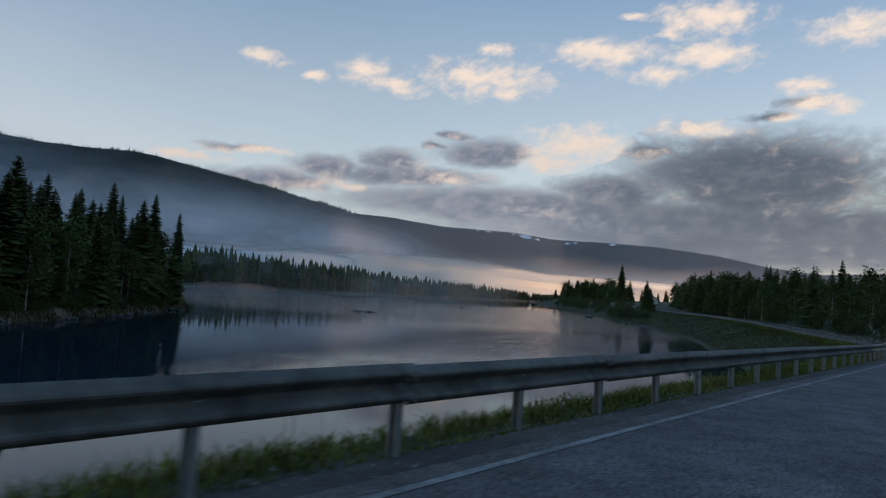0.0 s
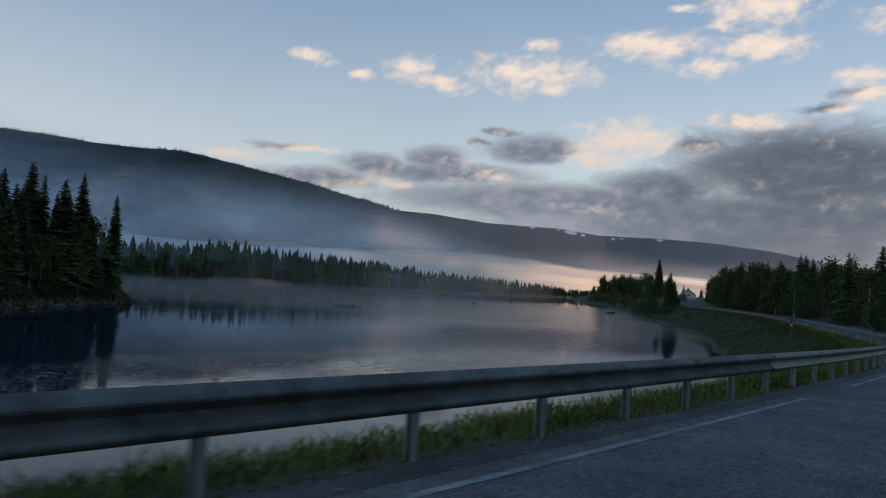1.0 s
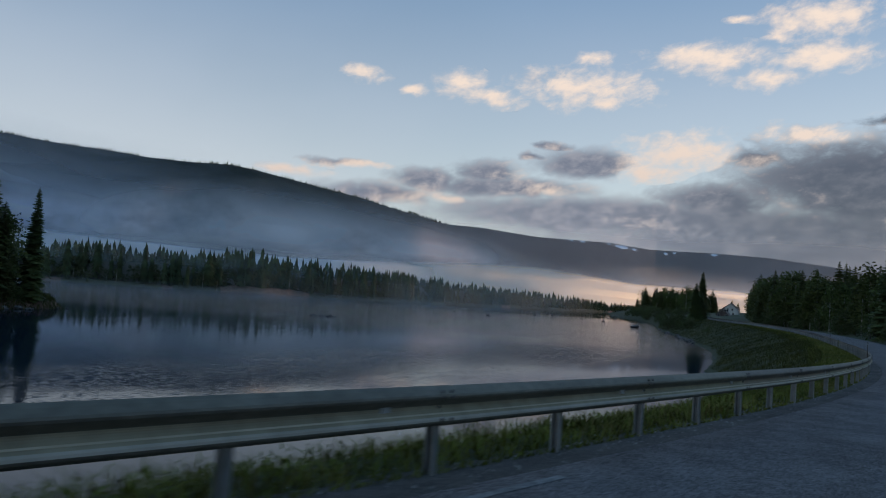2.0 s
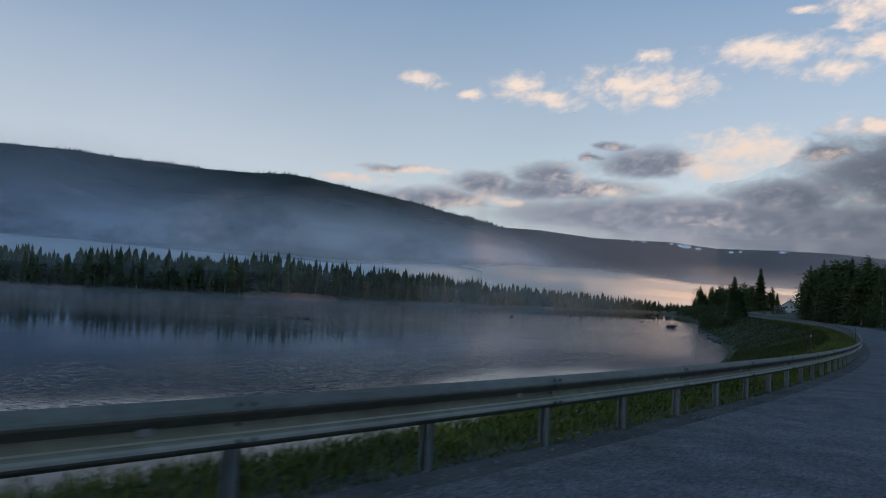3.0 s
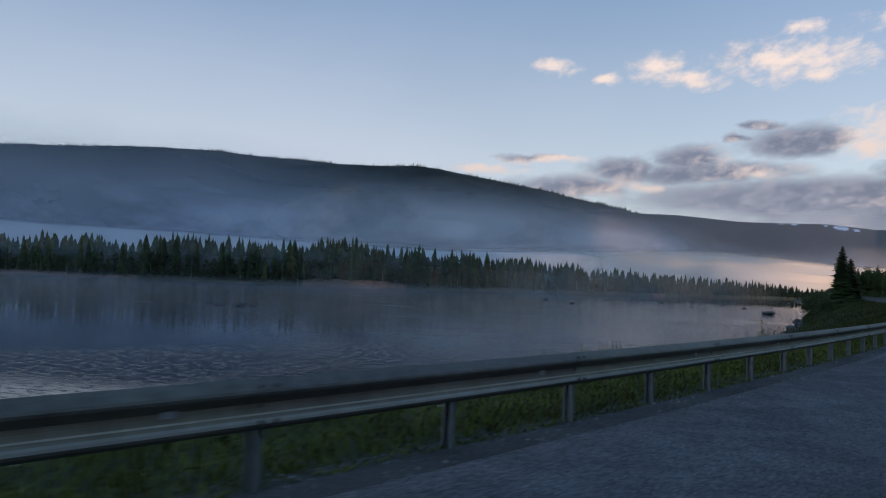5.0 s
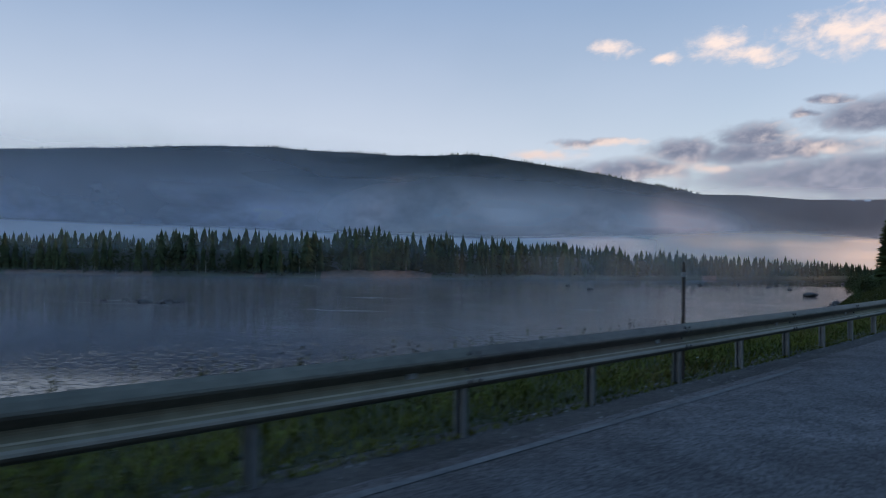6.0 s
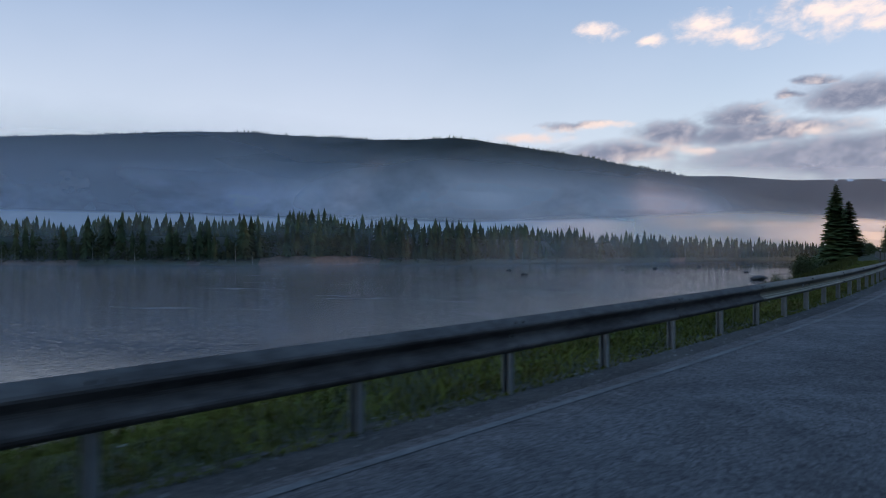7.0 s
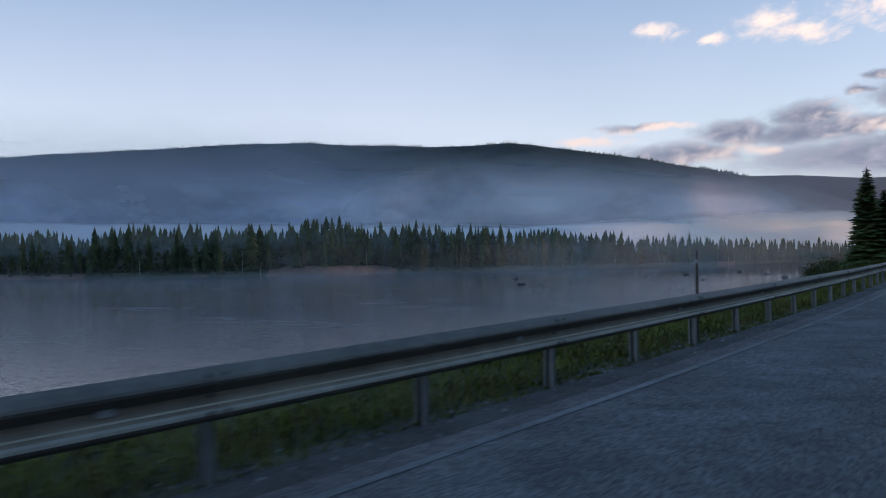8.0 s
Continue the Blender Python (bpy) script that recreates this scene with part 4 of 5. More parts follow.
def build_far_woods():
    """The long wood along the far shore, and single trees along the crest of the hill."""
    rng = random.Random(11)
    kinds = []
    for v in range(5):
        kinds.append(skirt_spruce_arrays(16.0, 2.1 + 0.35 * v, 9 + v, 200 + v))
    for v in range(3):
        kinds.append(birch_arrays(10.5, 3.0, 300, 300 + v, 0.05, 0.62))
    # a bare birch stem, three-sided
    kinds.append((np.array([(0.14 * math.cos(k * 2.094), 0.14 * math.sin(k * 2.094), -0.3) for k in range(3)] + [(0.05, 0.02, 7.5)], dtype=np.float32),
                  np.array([(0, 1, 3), (1, 2, 3), (2, 0, 3)], dtype=np.int32)))
    verts, tris, kept, base = [], [], [], 0

    def put(kind, x, y, z, sc, wide):
        nonlocal base
        v, t = kinds[kind]
        a = rng.uniform(0, 6.283)
        c, s = math.cos(a) * sc * wide, math.sin(a) * sc * wide
        q = np.empty_like(v)
        q[:, 0], q[:, 1], q[:, 2] = x + v[:, 0] * c - v[:, 1] * s, y + v[:, 0] * s + v[:, 1] * c, z + v[:, 2] * sc
        verts.append(q)
        tris.append(t + base)
        kept.append(np.full(len(t), 0 if kind < 5 else 1 if kind < 8 else 2))
        base += len(v)

    for row in range(10):
        az = -72.0
        while az < 13:
            rs = shore_distance(az)
            r = rs + 2.5 + row * 4 + rng.uniform(-1.5, 3) + 1.5 * bluff(az)
            spruce = rng.random() < (0.3 if row == 0 else 0.5 if row < 3 else 0.75)
            tall = 0.84 + 0.2 * noise.noise(Vector((az * 0.9, row, 0))) + 0.22 * noise.noise(Vector((az * 0.33, 4, 0))) + rng.triangular(-0.28, 0.26, 0.0)
            tall *= float(np.interp(az, [-60, -48, -38, -26, -20, -14, -9, -4, 0, 5], [0.82, 0.86, 0.95, 0.99, 0.93, 0.87, 0.75, 0.68, 0.62, 0.52]))
            put(rng.randrange(5) if spruce else 5 + rng.randrange(3), EYE.x + r * math.sin(radians(az)), EYE.y + r * math.cos(radians(az)),
                far_height(az, r) - 0.3, tall * ((0.8 if row == 0 else 1.14) if spruce else 0.6 if row == 0 else 1.0), rng.uniform(0.85, 1.2))
            if row == 0 and rng.random() < 0.3:
                put(8, EYE.x + (r - 1.5) * math.sin(radians(az)), EYE.y + (r - 1.5) * math.cos(radians(az)), far_height(az, r), tall * rng.uniform(0.6, 1.1), 1.0)
            az += math.degrees(rng.uniform(1.3, 3.6) / r) * (1.0 if rs < 500 else 1.25)
    crest = -60.0
    while crest < -6:
        h, r = first_ridge(crest)
        for k in range(3):
            rr = r + rng.uniform(-90, 30)
            put(rng.randrange(5), EYE.x + rr * math.sin(radians(crest)), EYE.y + rr * math.cos(radians(crest)), far_height(crest, rr) - 1.5, rng.triangular(0.3, 0.95, 0.5), 1.3)
            crest += rng.uniform(0.01, 0.06)
        crest += max(0.0, rng.gauss(-0.03, 0.1))
    tagged(new("far_woods", quick_mesh("far_woods", np.concatenate(verts), np.concatenate(tris), [FARNEEDLES, FARLEAVES, BIRCHBARK], np.concatenate(kept))),
           "dense dark spruce and birch wood along the far shore", "woods", kind="stuff")


build_far_woods()


def build_right_woods():
    """The wood beside the road, and the trees on the headland."""
    rng = random.Random(21)
    plant("spruce", 1, 70.0, 257.5, -3.4, 0.72, 0.3, "dark conical spruce standing alone by the guardrail", wide=1.5)
    plant("spruce", 4, 71.6, 259.4, -3.3, 0.58, 1.3, "dark conical spruce beside a taller one", wide=1.85)
    plant("spruce", 2, 135.0, 585.0, -3.0, 1.85, 0.3, "tall misty spruce near the houses on the headland", wide=1.1)
    plant("birch", 1, 123.0, 575.0, -4.0, 2.2, 0.5, "tall rounded birch beside a spruce on the headland", wide=1.2)
    plant("birch", 0, 130.0, 590.0, -4.0, 1.6, 2.5, "rounded birch in a group on the headland", wide=1.2)
    plant("spruce", 0, 127.5, 560.0, -3.5, 0.95, 2.5, "smaller dark spruce below a tall one", wide=1.2)
    plant("bush", 0, 64.4, 212.6, -4.2, 0.7, 0.3, "green willow bush on the bank below the guardrail", "bush")
    for i in range(22):
        plant("bush", i % 2, 67.2 + rng.uniform(-2.2, 4), 240 + i * 2.2, -4.6 + rng.uniform(0, 0.8), rng.uniform(0.7, 1.3), rng.uniform(0, 6),
              "dark willow bush on the bank of the headland", "bush", "bushes on the headland")
    for i in range(54):
        f = i / 53
        kind = "birch" if i % 2 == 0 else "far_spruce"
        plant(kind, i % 3, 104 + 32 * f + rng.uniform(-3, 12), 650 - 70 * f + rng.uniform(-10, 25), -4.6, rng.uniform(0.85, 1.2) * (1.9 if kind == "birch" else 1.25) * (0.85 + 0.15 * f), rng.uniform(0, 6),
              "misty birch on the low headland" if kind == "birch" else "misty spruce on the low headland", group="trees on the headland", wide=1.25)
    for i in range(110):
        s = rng.uniform(275, 560)
        side = -rng.uniform(1.6, shore_side(s) - 0.5)
        q = on_line(s, side, ground_z(s, side) - 0.15)
        plant("bush", i % 2, q.x, q.y, q.z, rng.uniform(0.6, 1.5), rng.uniform(0, 6), "dark willow bush on the bank of the headland", "bush", "bushes on the headland")
    for i in range(70):
        plant("bush", i % 2, 84 + rng.uniform(-3, 30), rng.uniform(420, 660), -5.2, rng.uniform(1.0, 2.6), rng.uniform(0, 6),
              "dark willow bush on the bank of the headland", "bush", "bushes on the headland")
    for i in range(30):
        plant("far_spruce", i % 3, rng.uniform(118, 260), rng.uniform(700, 900), -3.5, rng.uniform(0.8, 1.2), rng.uniform(0, 6),
              "distant spruce behind the houses", group="trees behind the houses", wide=1.3)
    for i in range(70):
        s = rng.uniform(90, 420)
        p = on_line(s, rng.uniform(11.8, 14.5))
        if p.x < 36.5 + 0.235 * (p.y - 43.4):
            p = p + Vector((36.5 + 0.235 * (p.y - 43.4) - p.x, 0, 0.4))
        plant("bush", i % 2, p.x, p.y, p.z - 0.4, rng.uniform(0.9, 2.0), rng.uniform(0, 6), "dark green undergrowth bush at the forest edge", "bush", "bushes at the forest edge")
    for i in range(70):
        s = rng.uniform(225, 420)
        side = rng.uniform(13.5, 18.0) + max(0.0, s - 380) * 0.5
        p = on_line(s, side)
        if p.x < 36.5 + 0.235 * (p.y - 43.4) or p.x < 4.5 + 0.286 * p.y:
            continue
        plant("birch", i % 3, p.x, p.y, float(np.interp(s, LINE_S, LINE_Z)) + ground_z(s, side) - 0.2, rng.uniform(0.75, 1.15), rng.uniform(0, 6),
              "dark leafy birch at the forest edge", group="trees beside the road", wide=rng.uniform(1.1, 1.5))
    count = 0
    while count < 300:
        s = rng.uniform(80, 425) if count < 170 else rng.uniform(230, 425)
        side = 13.5 + rng.random() ** 1.9 * 55
        if s > 380:
            side += (s - 380) * 0.5
        p = on_line(s, side)
        if p.x < 36.5 + 0.235 * (p.y - 43.4) or p.x < 4.5 + 0.286 * p.y:
            continue
        kind = "birch" if rng.random() < 0.6 else "far_spruce"
        plant(kind, count % 4 if kind == "far_spruce" else count % 3, p.x, p.y, float(np.interp(s, LINE_S, LINE_Z)) + ground_z(s, side) - 0.2,
              rng.uniform(0.6, 0.92) * (1.5 if kind == "birch" else 1.0), rng.uniform(0, 6),
              "dark leafy birch at the forest edge" if kind == "birch" else "dark spruce in the roadside forest", group="trees beside the road", wide=rng.uniform(0.95, 1.35))
        count += 1


build_right_woods()


# ---------------------------------------------------------------- grass, stones, rocks
def ground_grid():
    """Ground heights on a grid along the road, for scattering."""
    ss = np.arange(-10.0, 330.5, 1.0)
    sides = np.array([-22, -18, -15, -12, -10, -8, -6.5, -5, -4, -3, -2.4, -1.9, -1.5, -1.1, -0.8, -0.5, -0.2, 0.0, 0.5])
    z = np.array([[on_line(s, d, ground_z(s, d)).z for d in sides] for s in ss])
    return ss, sides, z


GRID = ground_grid()


def scatter_points(rng, count, s0, s1, nearest, farthest, power):
    ss, sides, z = GRID
    s = rng.uniform(s0, s1, count)
    d = -(nearest + (farthest - nearest) * rng.random(count) ** power)
    th = np.interp(s, LINE_S, LINE_TH)
    x = np.interp(s, LINE_S, LINE_X) + d * np.cos(th)
    y = np.interp(s, LINE_S, LINE_Y) - d * np.sin(th)
    fs, fd = (s - ss[0]), np.interp(d, sides, np.arange(len(sides)))
    i, k = np.clip(fs.astype(int), 0, len(ss) - 2), np.clip(fd.astype(int), 0, len(sides) - 2)
    u, v = fs - i, fd - k
    h = (z[i, k] * (1 - u) + z[i + 1, k] * u) * (1 - v) + (z[i, k + 1] * (1 - u) + z[i + 1, k + 1] * u) * v
    return s, d, np.stack([x, y, h], 1)


def blades(rng, roots, heights, widths, lean):
    """Bent grass blades, three triangles each."""
    n = len(roots)
    a = rng.uniform(0, 6.283, n)
    out = np.stack([np.cos(a), np.sin(a), np.zeros(n)], 1)
    across = np.stack([-np.sin(a), np.cos(a), np.zeros(n)], 1)
    bend = (rng.random(n) * lean * heights)[:, None]
    up = np.zeros((n, 3))
    up[:, 2] = heights
    w = widths[:, None] * across
    mid = roots + up * 0.6 + out * bend * 0.35
    tip = roots + up * (1 - 0.25 * rng.random(n)[:, None]) + out * bend
    verts = np.stack([roots - w, roots + w, mid - w * 0.8, mid + w * 0.8, tip], 1).reshape(-1, 3)
    base = (np.arange(n) * 5)[:, None]
    tris = np.concatenate([base + np.array([[0, 1, 3]]), base + np.array([[0, 3, 2]]), base + np.array([[2, 3, 4]])], 1).reshape(-1, 3)
    return verts, tris


def build_grass():
    rng = np.random.default_rng(3)
    # short dense verge close behind the posts
    s, d, p = scatter_points(rng, 180000, -8, 232, 0.0, 3.2, 1.5)
    clump = np.array([noise.noise(Vector((a * 0.9, b * 1.4, 0))) for a, b in zip(s, d)])
    edge = np.interp(-d, [0.0, 0.3, 0.6, 1.0], [0.15, 0.5, 0.85, 1.0])
    h = (0.12 + 0.13 * rng.random(len(s)) + 0.12 * np.clip(clump, -0.6, 1)) * edge * np.interp(s, [60, 110, 140], [1.0, 0.85, 0.75])
    v, t = blades(rng, p, np.maximum(h, 0.04), 0.004 + 0.005 * rng.random(len(s)), 1.7)
    tagged(new("verge_grass", quick_mesh("verge_grass", v, t, GRASS)), "dense green grass and weeds on the verge", "grass", kind="stuff")
    # withered patches
    s, d, p = scatter_points(rng, 60000, -8, 232, 0.2, 3.0, 1.2)
    patch = np.array([noise.noise(Vector((a * 0.35, b * 0.8, 7))) for a, b in zip(s, d)])
    p = p[patch > 0.08]
    v, t = blades(rng, p, 0.1 + 0.16 * rng.random(len(p)), 0.003 + 0.003 * rng.random(len(p)), 1.6)
    tagged(new("withered_grass", quick_mesh("withered_grass", v, t, DRYGRASS)), "withered yellow-brown grass in patches on the verge", "grass", kind="stuff")
    # broad weed leaves in clumps
    s, d, p = scatter_points(rng, 70000, -8, 232, 0.25, 2.9, 1.2)
    clump = np.array([noise.noise(Vector((a * 0.7, b * 1.1, 3))) for a, b in zip(s, d)])
    p, clump = p[clump > -0.12], clump[clump > -0.12]
    p[:, 2] += (0.03 + 0.17 * rng.random(len(p))) * np.clip(0.6 + clump, 0.5, 1.3)
    v, t = blades(rng, p, 0.025 + 0.035 * rng.random(len(p)), 0.005 + 0.007 * rng.random(len(p)), 2.4)
    tagged(new("weeds", quick_mesh("weeds", v, t, WEEDS)), "broad-leaved low weeds in clumps among the grass", "weeds", kind="stuff")
    # taller, thinner grass down the bank
    s, d, p = scatter_points(rng, 120000, 40, 325, 2.4, 15, 1.2)
    keep = p[:, 2] > WATER_Z + 0.3
    p = p[keep]
    v, t = blades(rng, p, 0.18 + 0.35 * rng.random(len(p)) ** 2, 0.006 + 0.009 * rng.random(len(p)), 0.8)
    tagged(new("bank_grass", quick_mesh("bank_grass", v, t, BANKGRASS)), "rough uncut grass covering the bank", "grass", kind="stuff")
    # seed heads and tall stalks
    s, d, p = scatter_points(rng, 2600, -6, 232, 0.5, 3.4, 1.0)
    tall = np.array([noise.noise(Vector((a * 0.15, 4, 0))) for a in s]) > 0.05
    p = p[tall]
    v, t = blades(rng, p, 0.3 + 0.35 * rng.random(len(p)), np.full(len(p), 0.004), 0.3)
    tagged(new("tall_stalks", quick_mesh("tall_stalks", v, t, WEEDS)), "tall thin grass stalks with seed heads", "grass", kind="stuff")
    # leafy willowherb standing along the brow of the bank
    stems, leaf_roots = [], []
    for lo, hi, near_side, far_side, count, tall0, tall1 in ((131, 147, 2.1, 3.5, 230, 0.4, 0.72), (156, 171, 2.0, 3.3, 150, 0.3, 0.52)):
        s, d, q = scatter_points(rng, count, lo, hi, near_side, far_side, 1.0)
        tall = tall0 + (tall1 - tall0) * rng.random(count)
        stems.append((q, tall))
        for k in range(9):
            leaf = q.copy()
            leaf[:, 2] += tall * (0.2 + 0.085 * k)
            leaf_roots.append(leaf)
    v, t = blades(rng, np.concatenate([q for q, _ in stems]), np.concatenate([h for _, h in stems]), np.full(sum(len(h) for _, h in stems), 0.004), 0.15)
    leaf_roots = np.concatenate(leaf_roots)
    v2, t2 = blades(rng, leaf_roots, 0.03 + 0.03 * rng.random(len(leaf_roots)), 0.008 + 0.006 * rng.random(len(leaf_roots)), 3.0)
    tagged(new("willowherb", quick_mesh("willowherb", np.concatenate([v, v2]), np.concatenate([t, t2 + len(v)]), BANKGRASS)), "tall leafy willowherb along the brow of the bank", "weeds", kind="stuff")
    # small white flowers
    s, d, p = scatter_points(rng, 900, -6, 232, 0.4, 2.6, 1.0)
    p[:, 2] += 0.18 + 0.1 * rng.random(len(p))
    v, t = blades(rng, p, np.full(len(p), 0.014), np.full(len(p), 0.010), 2.5)
    tagged(new("small_flowers", quick_mesh("small_flowers", v, t, PETALS)), "tiny white flowers scattered in the verge", "flowers", kind="stuff")


build_grass()


def build_tall_weed():
    """A single leafy weed that overtops the guardrail."""
    rng = random.Random(77)
    weed = tagged(new("tall_weed"), "tall leafy green weed standing close behind the guardrail", "weed")
    weed.matrix_basis = line_pose(125.0, -0.5, ground_z(125.0, -0.5))
    bm = bmesh.new()
    bmesh.ops.create_cone(bm, cap_ends=True, segments=6, radius1=0.008, radius2=0.003, depth=0.98, matrix=Matrix.Translation((0, 0, 0.46)))
    part("stem", bm, WEEDS, weed)
    for i in range(34):
        z, a = 0.2 + 0.022 * i + rng.uniform(-0.01, 0.01), i * 2.4 + rng.uniform(-0.3, 0.3)
        length, half = rng.uniform(0.05, 0.1) * (1.25 - z * 0.4), rng.uniform(0.012, 0.022)
        bm = bmesh.new()
        row = []
        for f, w, h in ((0.05, 0.3, 0.0), (0.45, 1.0, 0.03), (0.8, 0.7, 0.02), (1.0, 0.05, -0.01)):
            row.append([bm.verts.new((length * f, w * half * k, h + 0.006 * abs(k))) for k in (-1, 0, 1)])
        for r0, r1 in zip(row, row[1:]):
            for k in (0, 1):
                bm.faces.new((r0[k], r1[k], r1[k + 1], r0[k + 1]))
        bm.transform(Matrix.Translation((0, 0, z)) @ Matrix.Rotation(a, 4, "Z"))
        part("leaf", bm, WEEDS, weed)


build_tall_weed()


def rock_mesh(seed, flat=0.6):
    bm = bmesh.new()
    bmesh.ops.create_icosphere(bm, subdivisions=3, radius=0.5)
    for v in bm.verts:
        d = 1 + 0.35 * noise.fractal(v.co * 1.6 + Vector((seed * 7.1, 0, 0)), 1.0, 2.0, 3)
        v.co = Vector((v.co.x * d, v.co.y * d * 0.8, v.co.z * d * flat))
    me = bpy.data.meshes.new("boulder")
    bm.to_mesh(me)
    bm.free()
    me.materials.append(ROCK)
    return me


def build_rocks():
    rng = random.Random(31)
    meshes = [rock_mesh(k, 0.5 + 0.1 * k) for k in range(4)]

    def rock(x, y, size, label, group, sink=0.15, kind=None):
        ob = tagged(new("boulder", meshes[kind if kind is not None else rng.randrange(4)]), label, "rock", group)
        ob.matrix_basis = Matrix.Translation((x, y, WATER_Z + size * sink)) @ Matrix.Rotation(rng.uniform(0, 6.28), 4, "Z") @ Matrix.Diagonal((size * rng.uniform(0.8, 1.3), size, size * rng.uniform(0.7, 1.0), 1))

    rock(58.1, 293.1, 2.6, "large dark boulder standing in the shallow water", "rocks in the river")
    for i in range(54):
        s = rng.uniform(140, 310) if i < 20 else rng.uniform(215, 275)
        p = on_line(s, -shore_side(s) + rng.gauss(0.5, 0.8))
        rock(p.x, p.y, 0.3 + 1.3 * rng.random() ** 3, "grey rounded stone along the river's edge", "stones along the shore")
    for i in range(70):
        rock(-44 + rng.uniform(-2.2, 0.8), rng.uniform(80, 145), 0.3 + 0.9 * rng.random() ** 2, "pale stone at the edge of the wooded point", "stones on the point")
    for i in range(16):
        rock(-12.7 - 13 * rng.random(), 191.7 + rng.uniform(-2.0, 2.0), 0.7 + 0.9 * rng.random(), "dark low stone of a small reef in the river", "stones of the reef", 0.02)
    for x, y in ((38, 330), (52, 345), (20, 352), (45, 372), (60, 420), (66, 455), (33, 405), (-5, 330), (10, 300), (25, 372), (62, 500), (70, 520)):
        rock(x, y, rng.uniform(0.9, 1.8), "dark stone showing above the water", "rocks in the river", 0.05)
    for x, y, z in ((74, 505, 0.4), (76, 530, 0.5), (77, 560, 0.6), (77, 600, 0.6)):
        rock(x, y, 14.0, "low dark gravel spit reaching into the river", "spits", -0.22, 0)


build_rocks()


def build_gravel():
    rng = np.random.default_rng(17)
    s, d, p = scatter_points(rng, 16000, -8, 232, -0.5, 0.4, 1.0)
    size = 0.006 + 0.022 * rng.random(len(s)) ** 3
    a = rng.uniform(0, 6.283, len(s))
    corners = np.array([[1, 0, 0], [-0.4, 0.9, 0], [-0.5, -0.8, 0], [0.1, 0.1, 0.8]])
    c, k = np.cos(a)[:, None], np.sin(a)[:, None]
    x = corners[None, :, 0] * c - corners[None, :, 1] * k
    y = corners[None, :, 0] * k + corners[None, :, 1] * c
    z = np.repeat(corners[None, :, 2], len(s), 0)
    v = p[:, None, :] + np.stack([x, y, z], 2) * size[:, None, None] + np.array([0, 0, 0.012])
    base = (np.arange(len(s)) * 4)[:, None]
    t = np.concatenate([base + np.array([[0, 1, 3]]), base + np.array([[1, 2, 3]]), base + np.array([[2, 0, 3]])], 1).reshape(-1, 3)
    tagged(new("loose_gravel", quick_mesh("loose_gravel", v.reshape(-1, 3), t, GRIT)), "loose grey gravel at the broken asphalt edge", "gravel", kind="stuff")


build_gravel()


def build_foam():
    rng = random.Random(41)
    verts, faces = [], []
    for cx, cy, count, spread in ((-16, 189, 7, 12), (-22, 186, 5, 16), (0, 250, 7, 26), (-30, 270, 8, 30), (20, 300, 6, 22), (35, 360, 8, 20), (-60, 250, 5, 25), (24, 214, 12, 11), (15, 193, 7, 6), (-5, 223, 8, 7), (34, 236, 7, 10)):
        for _ in range(count):
            x, y = cx + rng.uniform(-1, 1) * spread, cy + rng.uniform(-1, 1) * spread * (0.25 if cx in (24, 15, -5, 34) else 0.5)
            length, a = rng.uniform(2.5, 9.0), radians(rng.uniform(8, 32))
            w = rng.uniform(0.06, 0.22)
            base = len(verts)
            for i in range(9):
                f = i / 8 - 0.5
                bow = 0.3 * math.sin(f * 5 + x)
                half = w * (1 - (2 * f) ** 2) * rng.uniform(0.5, 1.0) + 0.01
                px, py = x + f * length * math.cos(a) - bow * math.sin(a), y + f * length * math.sin(a) + bow * math.cos(a)
                verts += [(px, py - half, WATER_Z + 0.012), (px, py + half, WATER_Z + 0.012)]
                if i:
                    q = base + 2 * i
                    faces.append((q - 2, q, q + 1, q - 1))
    tagged(new("foam_streaks", mesh_of("foam_streaks", verts, faces, FOAM)), "thin pale streaks of foam on the current", "foam", kind="stuff")


build_foam()


def build_point_grass():
    rng = np.random.default_rng(23)
    n = 26000
    y = rng.uniform(60, 150, n)
    o = rng.random(n) ** 1.3 * 9 + 0.3
    edge = np.array([-44 + 2.0 * noise.noise(Vector((v * 0.08, 0, 0))) + 1.0 * noise.noise(Vector((v * 0.4, 5, 0))) for v in y]) - np.maximum(0, y - 142) ** 2 / 9
    t = np.clip((o + 0.3) / 3.5, 0, 1)
    q = np.clip(o / 25, 0, 1)
    z = WATER_Z - 0.6 + 2.2 * t * t * (3 - 2 * t) + 1.2 * q * q * (3 - 2 * q) - np.maximum(0, y - 150) * 0.25
    v, f = blades(rng, np.stack([edge - o, y, z], 1), 0.25 + 0.6 * rng.random(n) ** 2, 0.02 + 0.03 * rng.random(n), 0.7)
    tagged(new("point_grass", quick_mesh("point_grass", v, f, BANKGRASS)), "rough dark grass on the wooded point", "grass", kind="stuff")


build_point_grass()


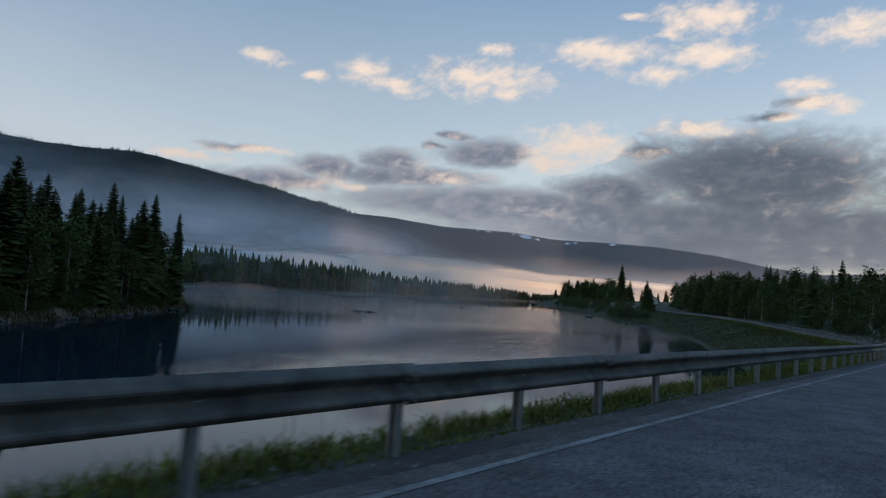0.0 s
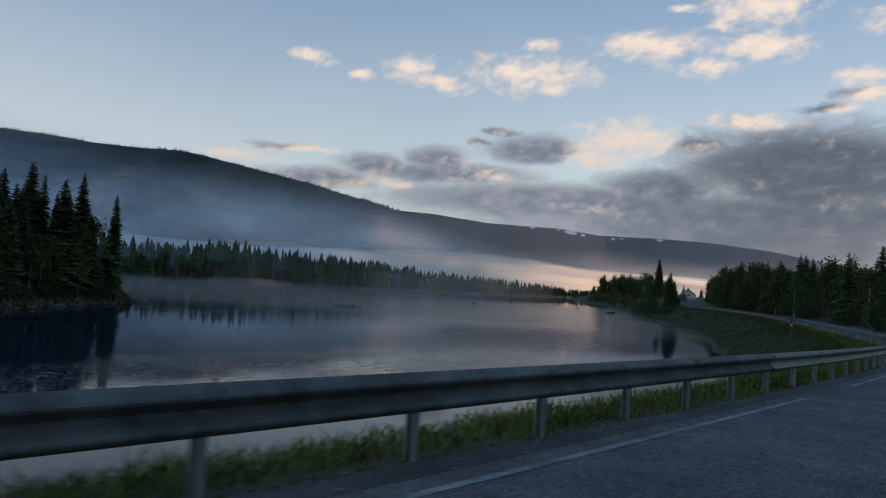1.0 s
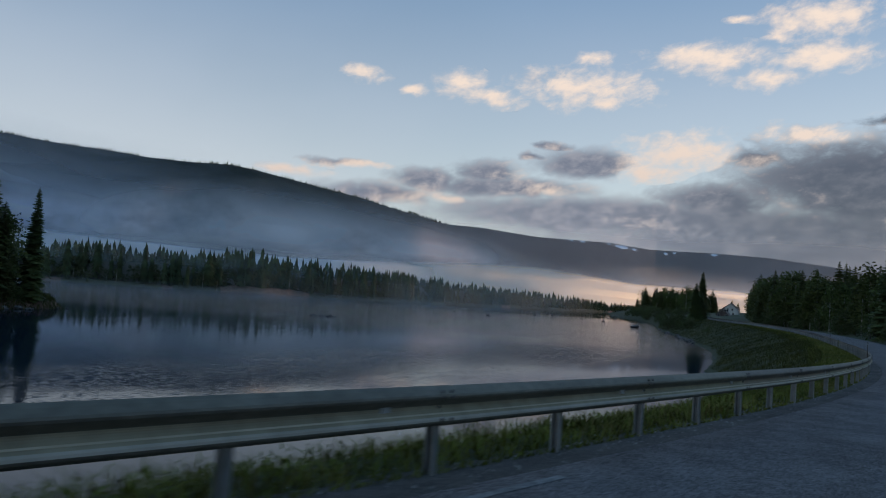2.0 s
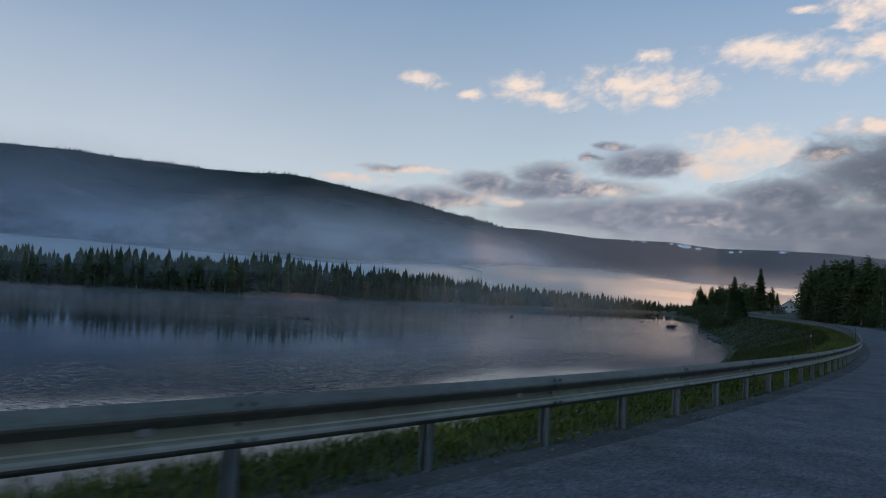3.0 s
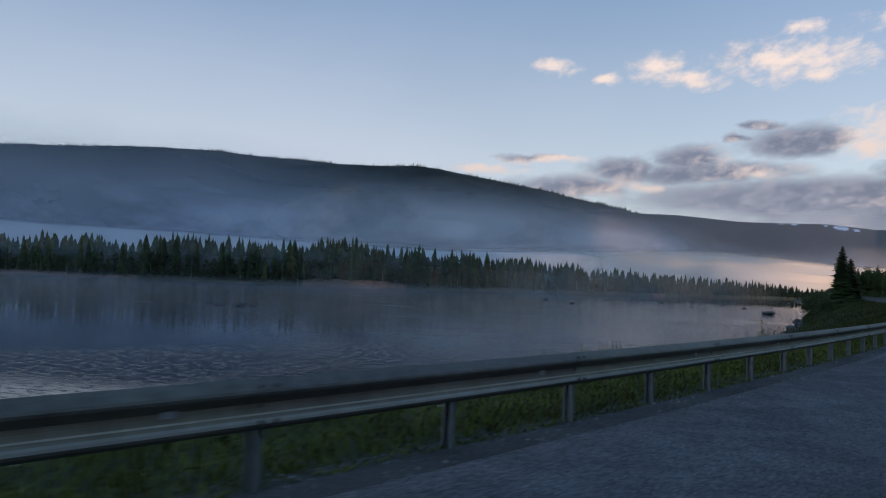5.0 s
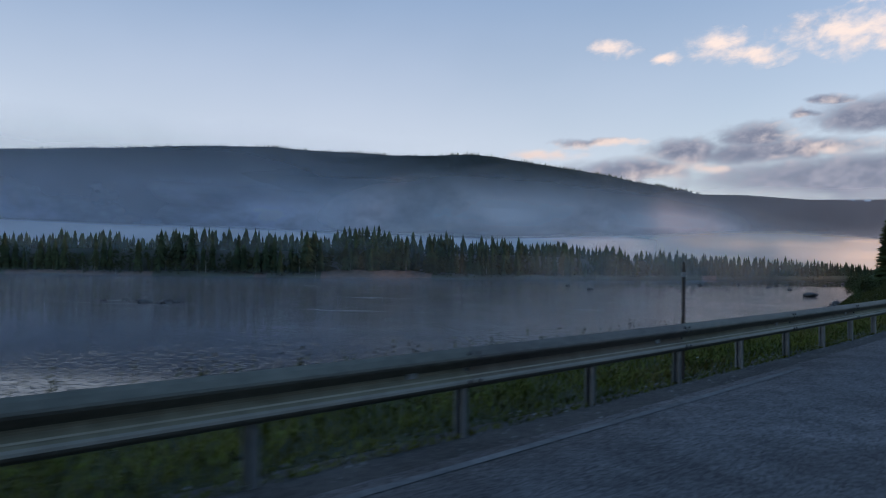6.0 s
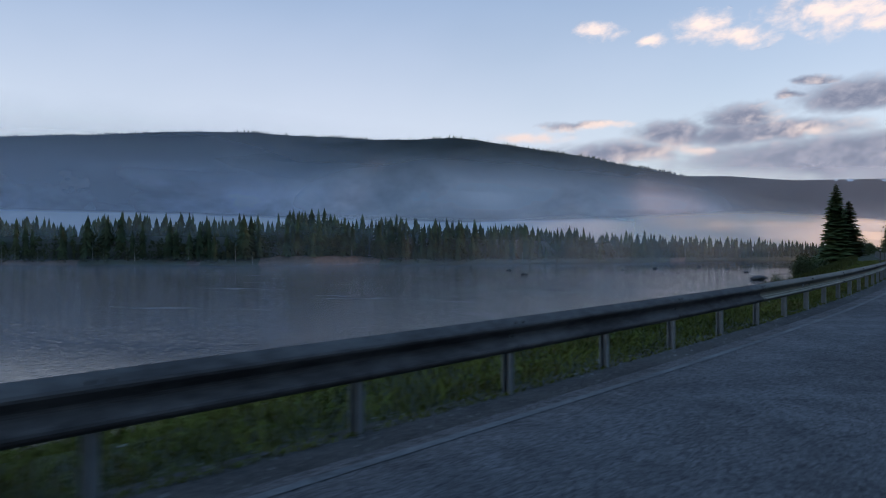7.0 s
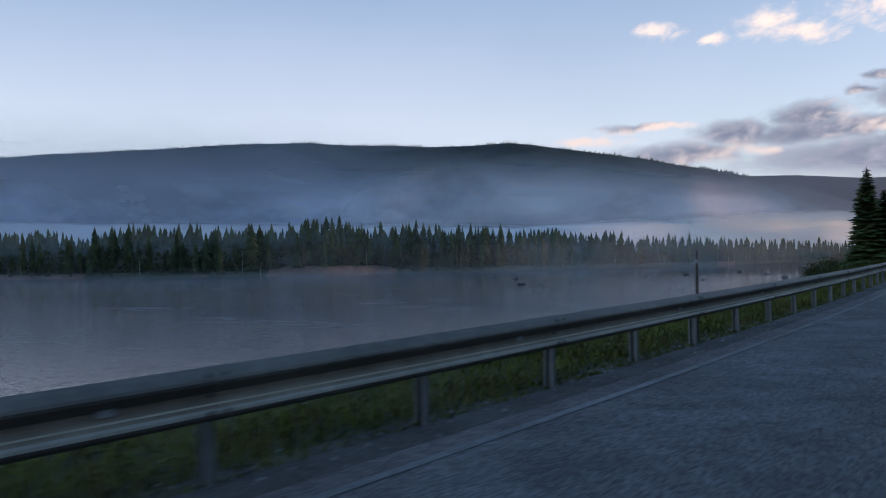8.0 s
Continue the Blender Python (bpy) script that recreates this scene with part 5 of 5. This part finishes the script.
# ---------------------------------------------------------------- houses on the headland
def gable_house(name, x, y, z, turn, length, width, eaves, ridge, wall, label):
    house = tagged(new(name), label, "house")
    house.matrix_basis = Matrix.Translation((x, y, z)) @ Matrix.Rotation(radians(turn), 4, "Z")
    l, w = length / 2, width / 2
    bm = bmesh.new()
    lo = [bm.verts.new(v) for v in ((-l, -w, -1), (l, -w, -1), (l, w, -1), (-l, w, -1))]
    hi = [bm.verts.new(v) for v in ((-l, -w, eaves), (l, -w, eaves), (l, w, eaves), (-l, w, eaves))]
    top = [bm.verts.new((-l, 0, ridge)), bm.verts.new((l, 0, ridge))]
    bm.faces.new((lo[0], lo[1], hi[1], hi[0]))
    bm.faces.new((lo[2], lo[3], hi[3], hi[2]))
    bm.faces.new((lo[1], lo[2], hi[2], top[1], hi[1]))
    bm.faces.new((lo[3], lo[0], hi[0], top[0], hi[3]))
    part("wall", bm, wall, house)
    for side in (-1, 1):
        bm = bmesh.new()
        o = 0.5
        slope = (ridge - eaves) / w
        pts = [(0, ridge + 0.05), (side * (w + o), eaves - slope * o + 0.05), (side * (w + o), eaves - slope * o + 0.25), (0, ridge + 0.25)]
        a = [bm.verts.new((-l - o, yy, zz)) for yy, zz in pts]
        c = [bm.verts.new((l + o, yy, zz)) for yy, zz in pts]
        for i in range(4):
            k = (i + 1) % 4
            bm.faces.new((a[i], a[k], c[k], c[i]))
        bm.faces.new(list(reversed(a)))
        bm.faces.new(c)
        bmesh.ops.recalc_face_normals(bm, faces=bm.faces)
        part("roof", bm, ROOF, house)
    bm = bmesh.new()
    box(bm, -0.4, -0.35, ridge - 0.6, 0.4, 0.35, ridge + 1.1)
    part("chimney", bm, ROCK, house)
    for face in (-1, 1):
        for px in (-0.32, 0.0, 0.32):
            for pz in ((1.0, 3.6) if eaves > 4 else (1.0,)):
                bm = bmesh.new()
                cx = px * length
                box(bm, cx - 0.6, face * w - 0.05, pz, cx + 0.6, face * w + 0.05, pz + 1.2)
                frame_part = part("window", bm, WALLWHITE, house)
                bm = bmesh.new()
                box(bm, cx - 0.5, face * w - 0.07, pz + 0.1, cx + 0.5, face * w + 0.07, pz + 1.1)
                part("pane", bm, GLASS, frame_part)
    for face in (-1, 1):
        for py, pz in ((-1.7, 1.0), (1.7, 1.0), (-1.2, 3.4), (1.2, 3.4)):
            bm = bmesh.new()
            box(bm, face * l - 0.05, py - 0.55, pz, face * l + 0.05, py + 0.55, pz + 1.2)
            frame_part = part("window", bm, WALLWHITE, house)
            bm = bmesh.new()
            box(bm, face * l - 0.07, py - 0.45, pz + 0.1, face * l + 0.07, py + 0.45, pz + 1.1)
            part("pane", bm, GLASS, frame_part)
    return house


gable_house("wooden_house", 134.0, 495.0, -0.6, 70, 10.5, 8.0, 4.4, 7.2, WALLWHITE, "white two-storey wooden house with a gabled roof")
gable_house("wooden_barn", 116.0, 432.0, -1.6, 70, 8.0, 5.5, 2.0, 4.6, WALLBROWN, "low dark brown wooden barn near the house")
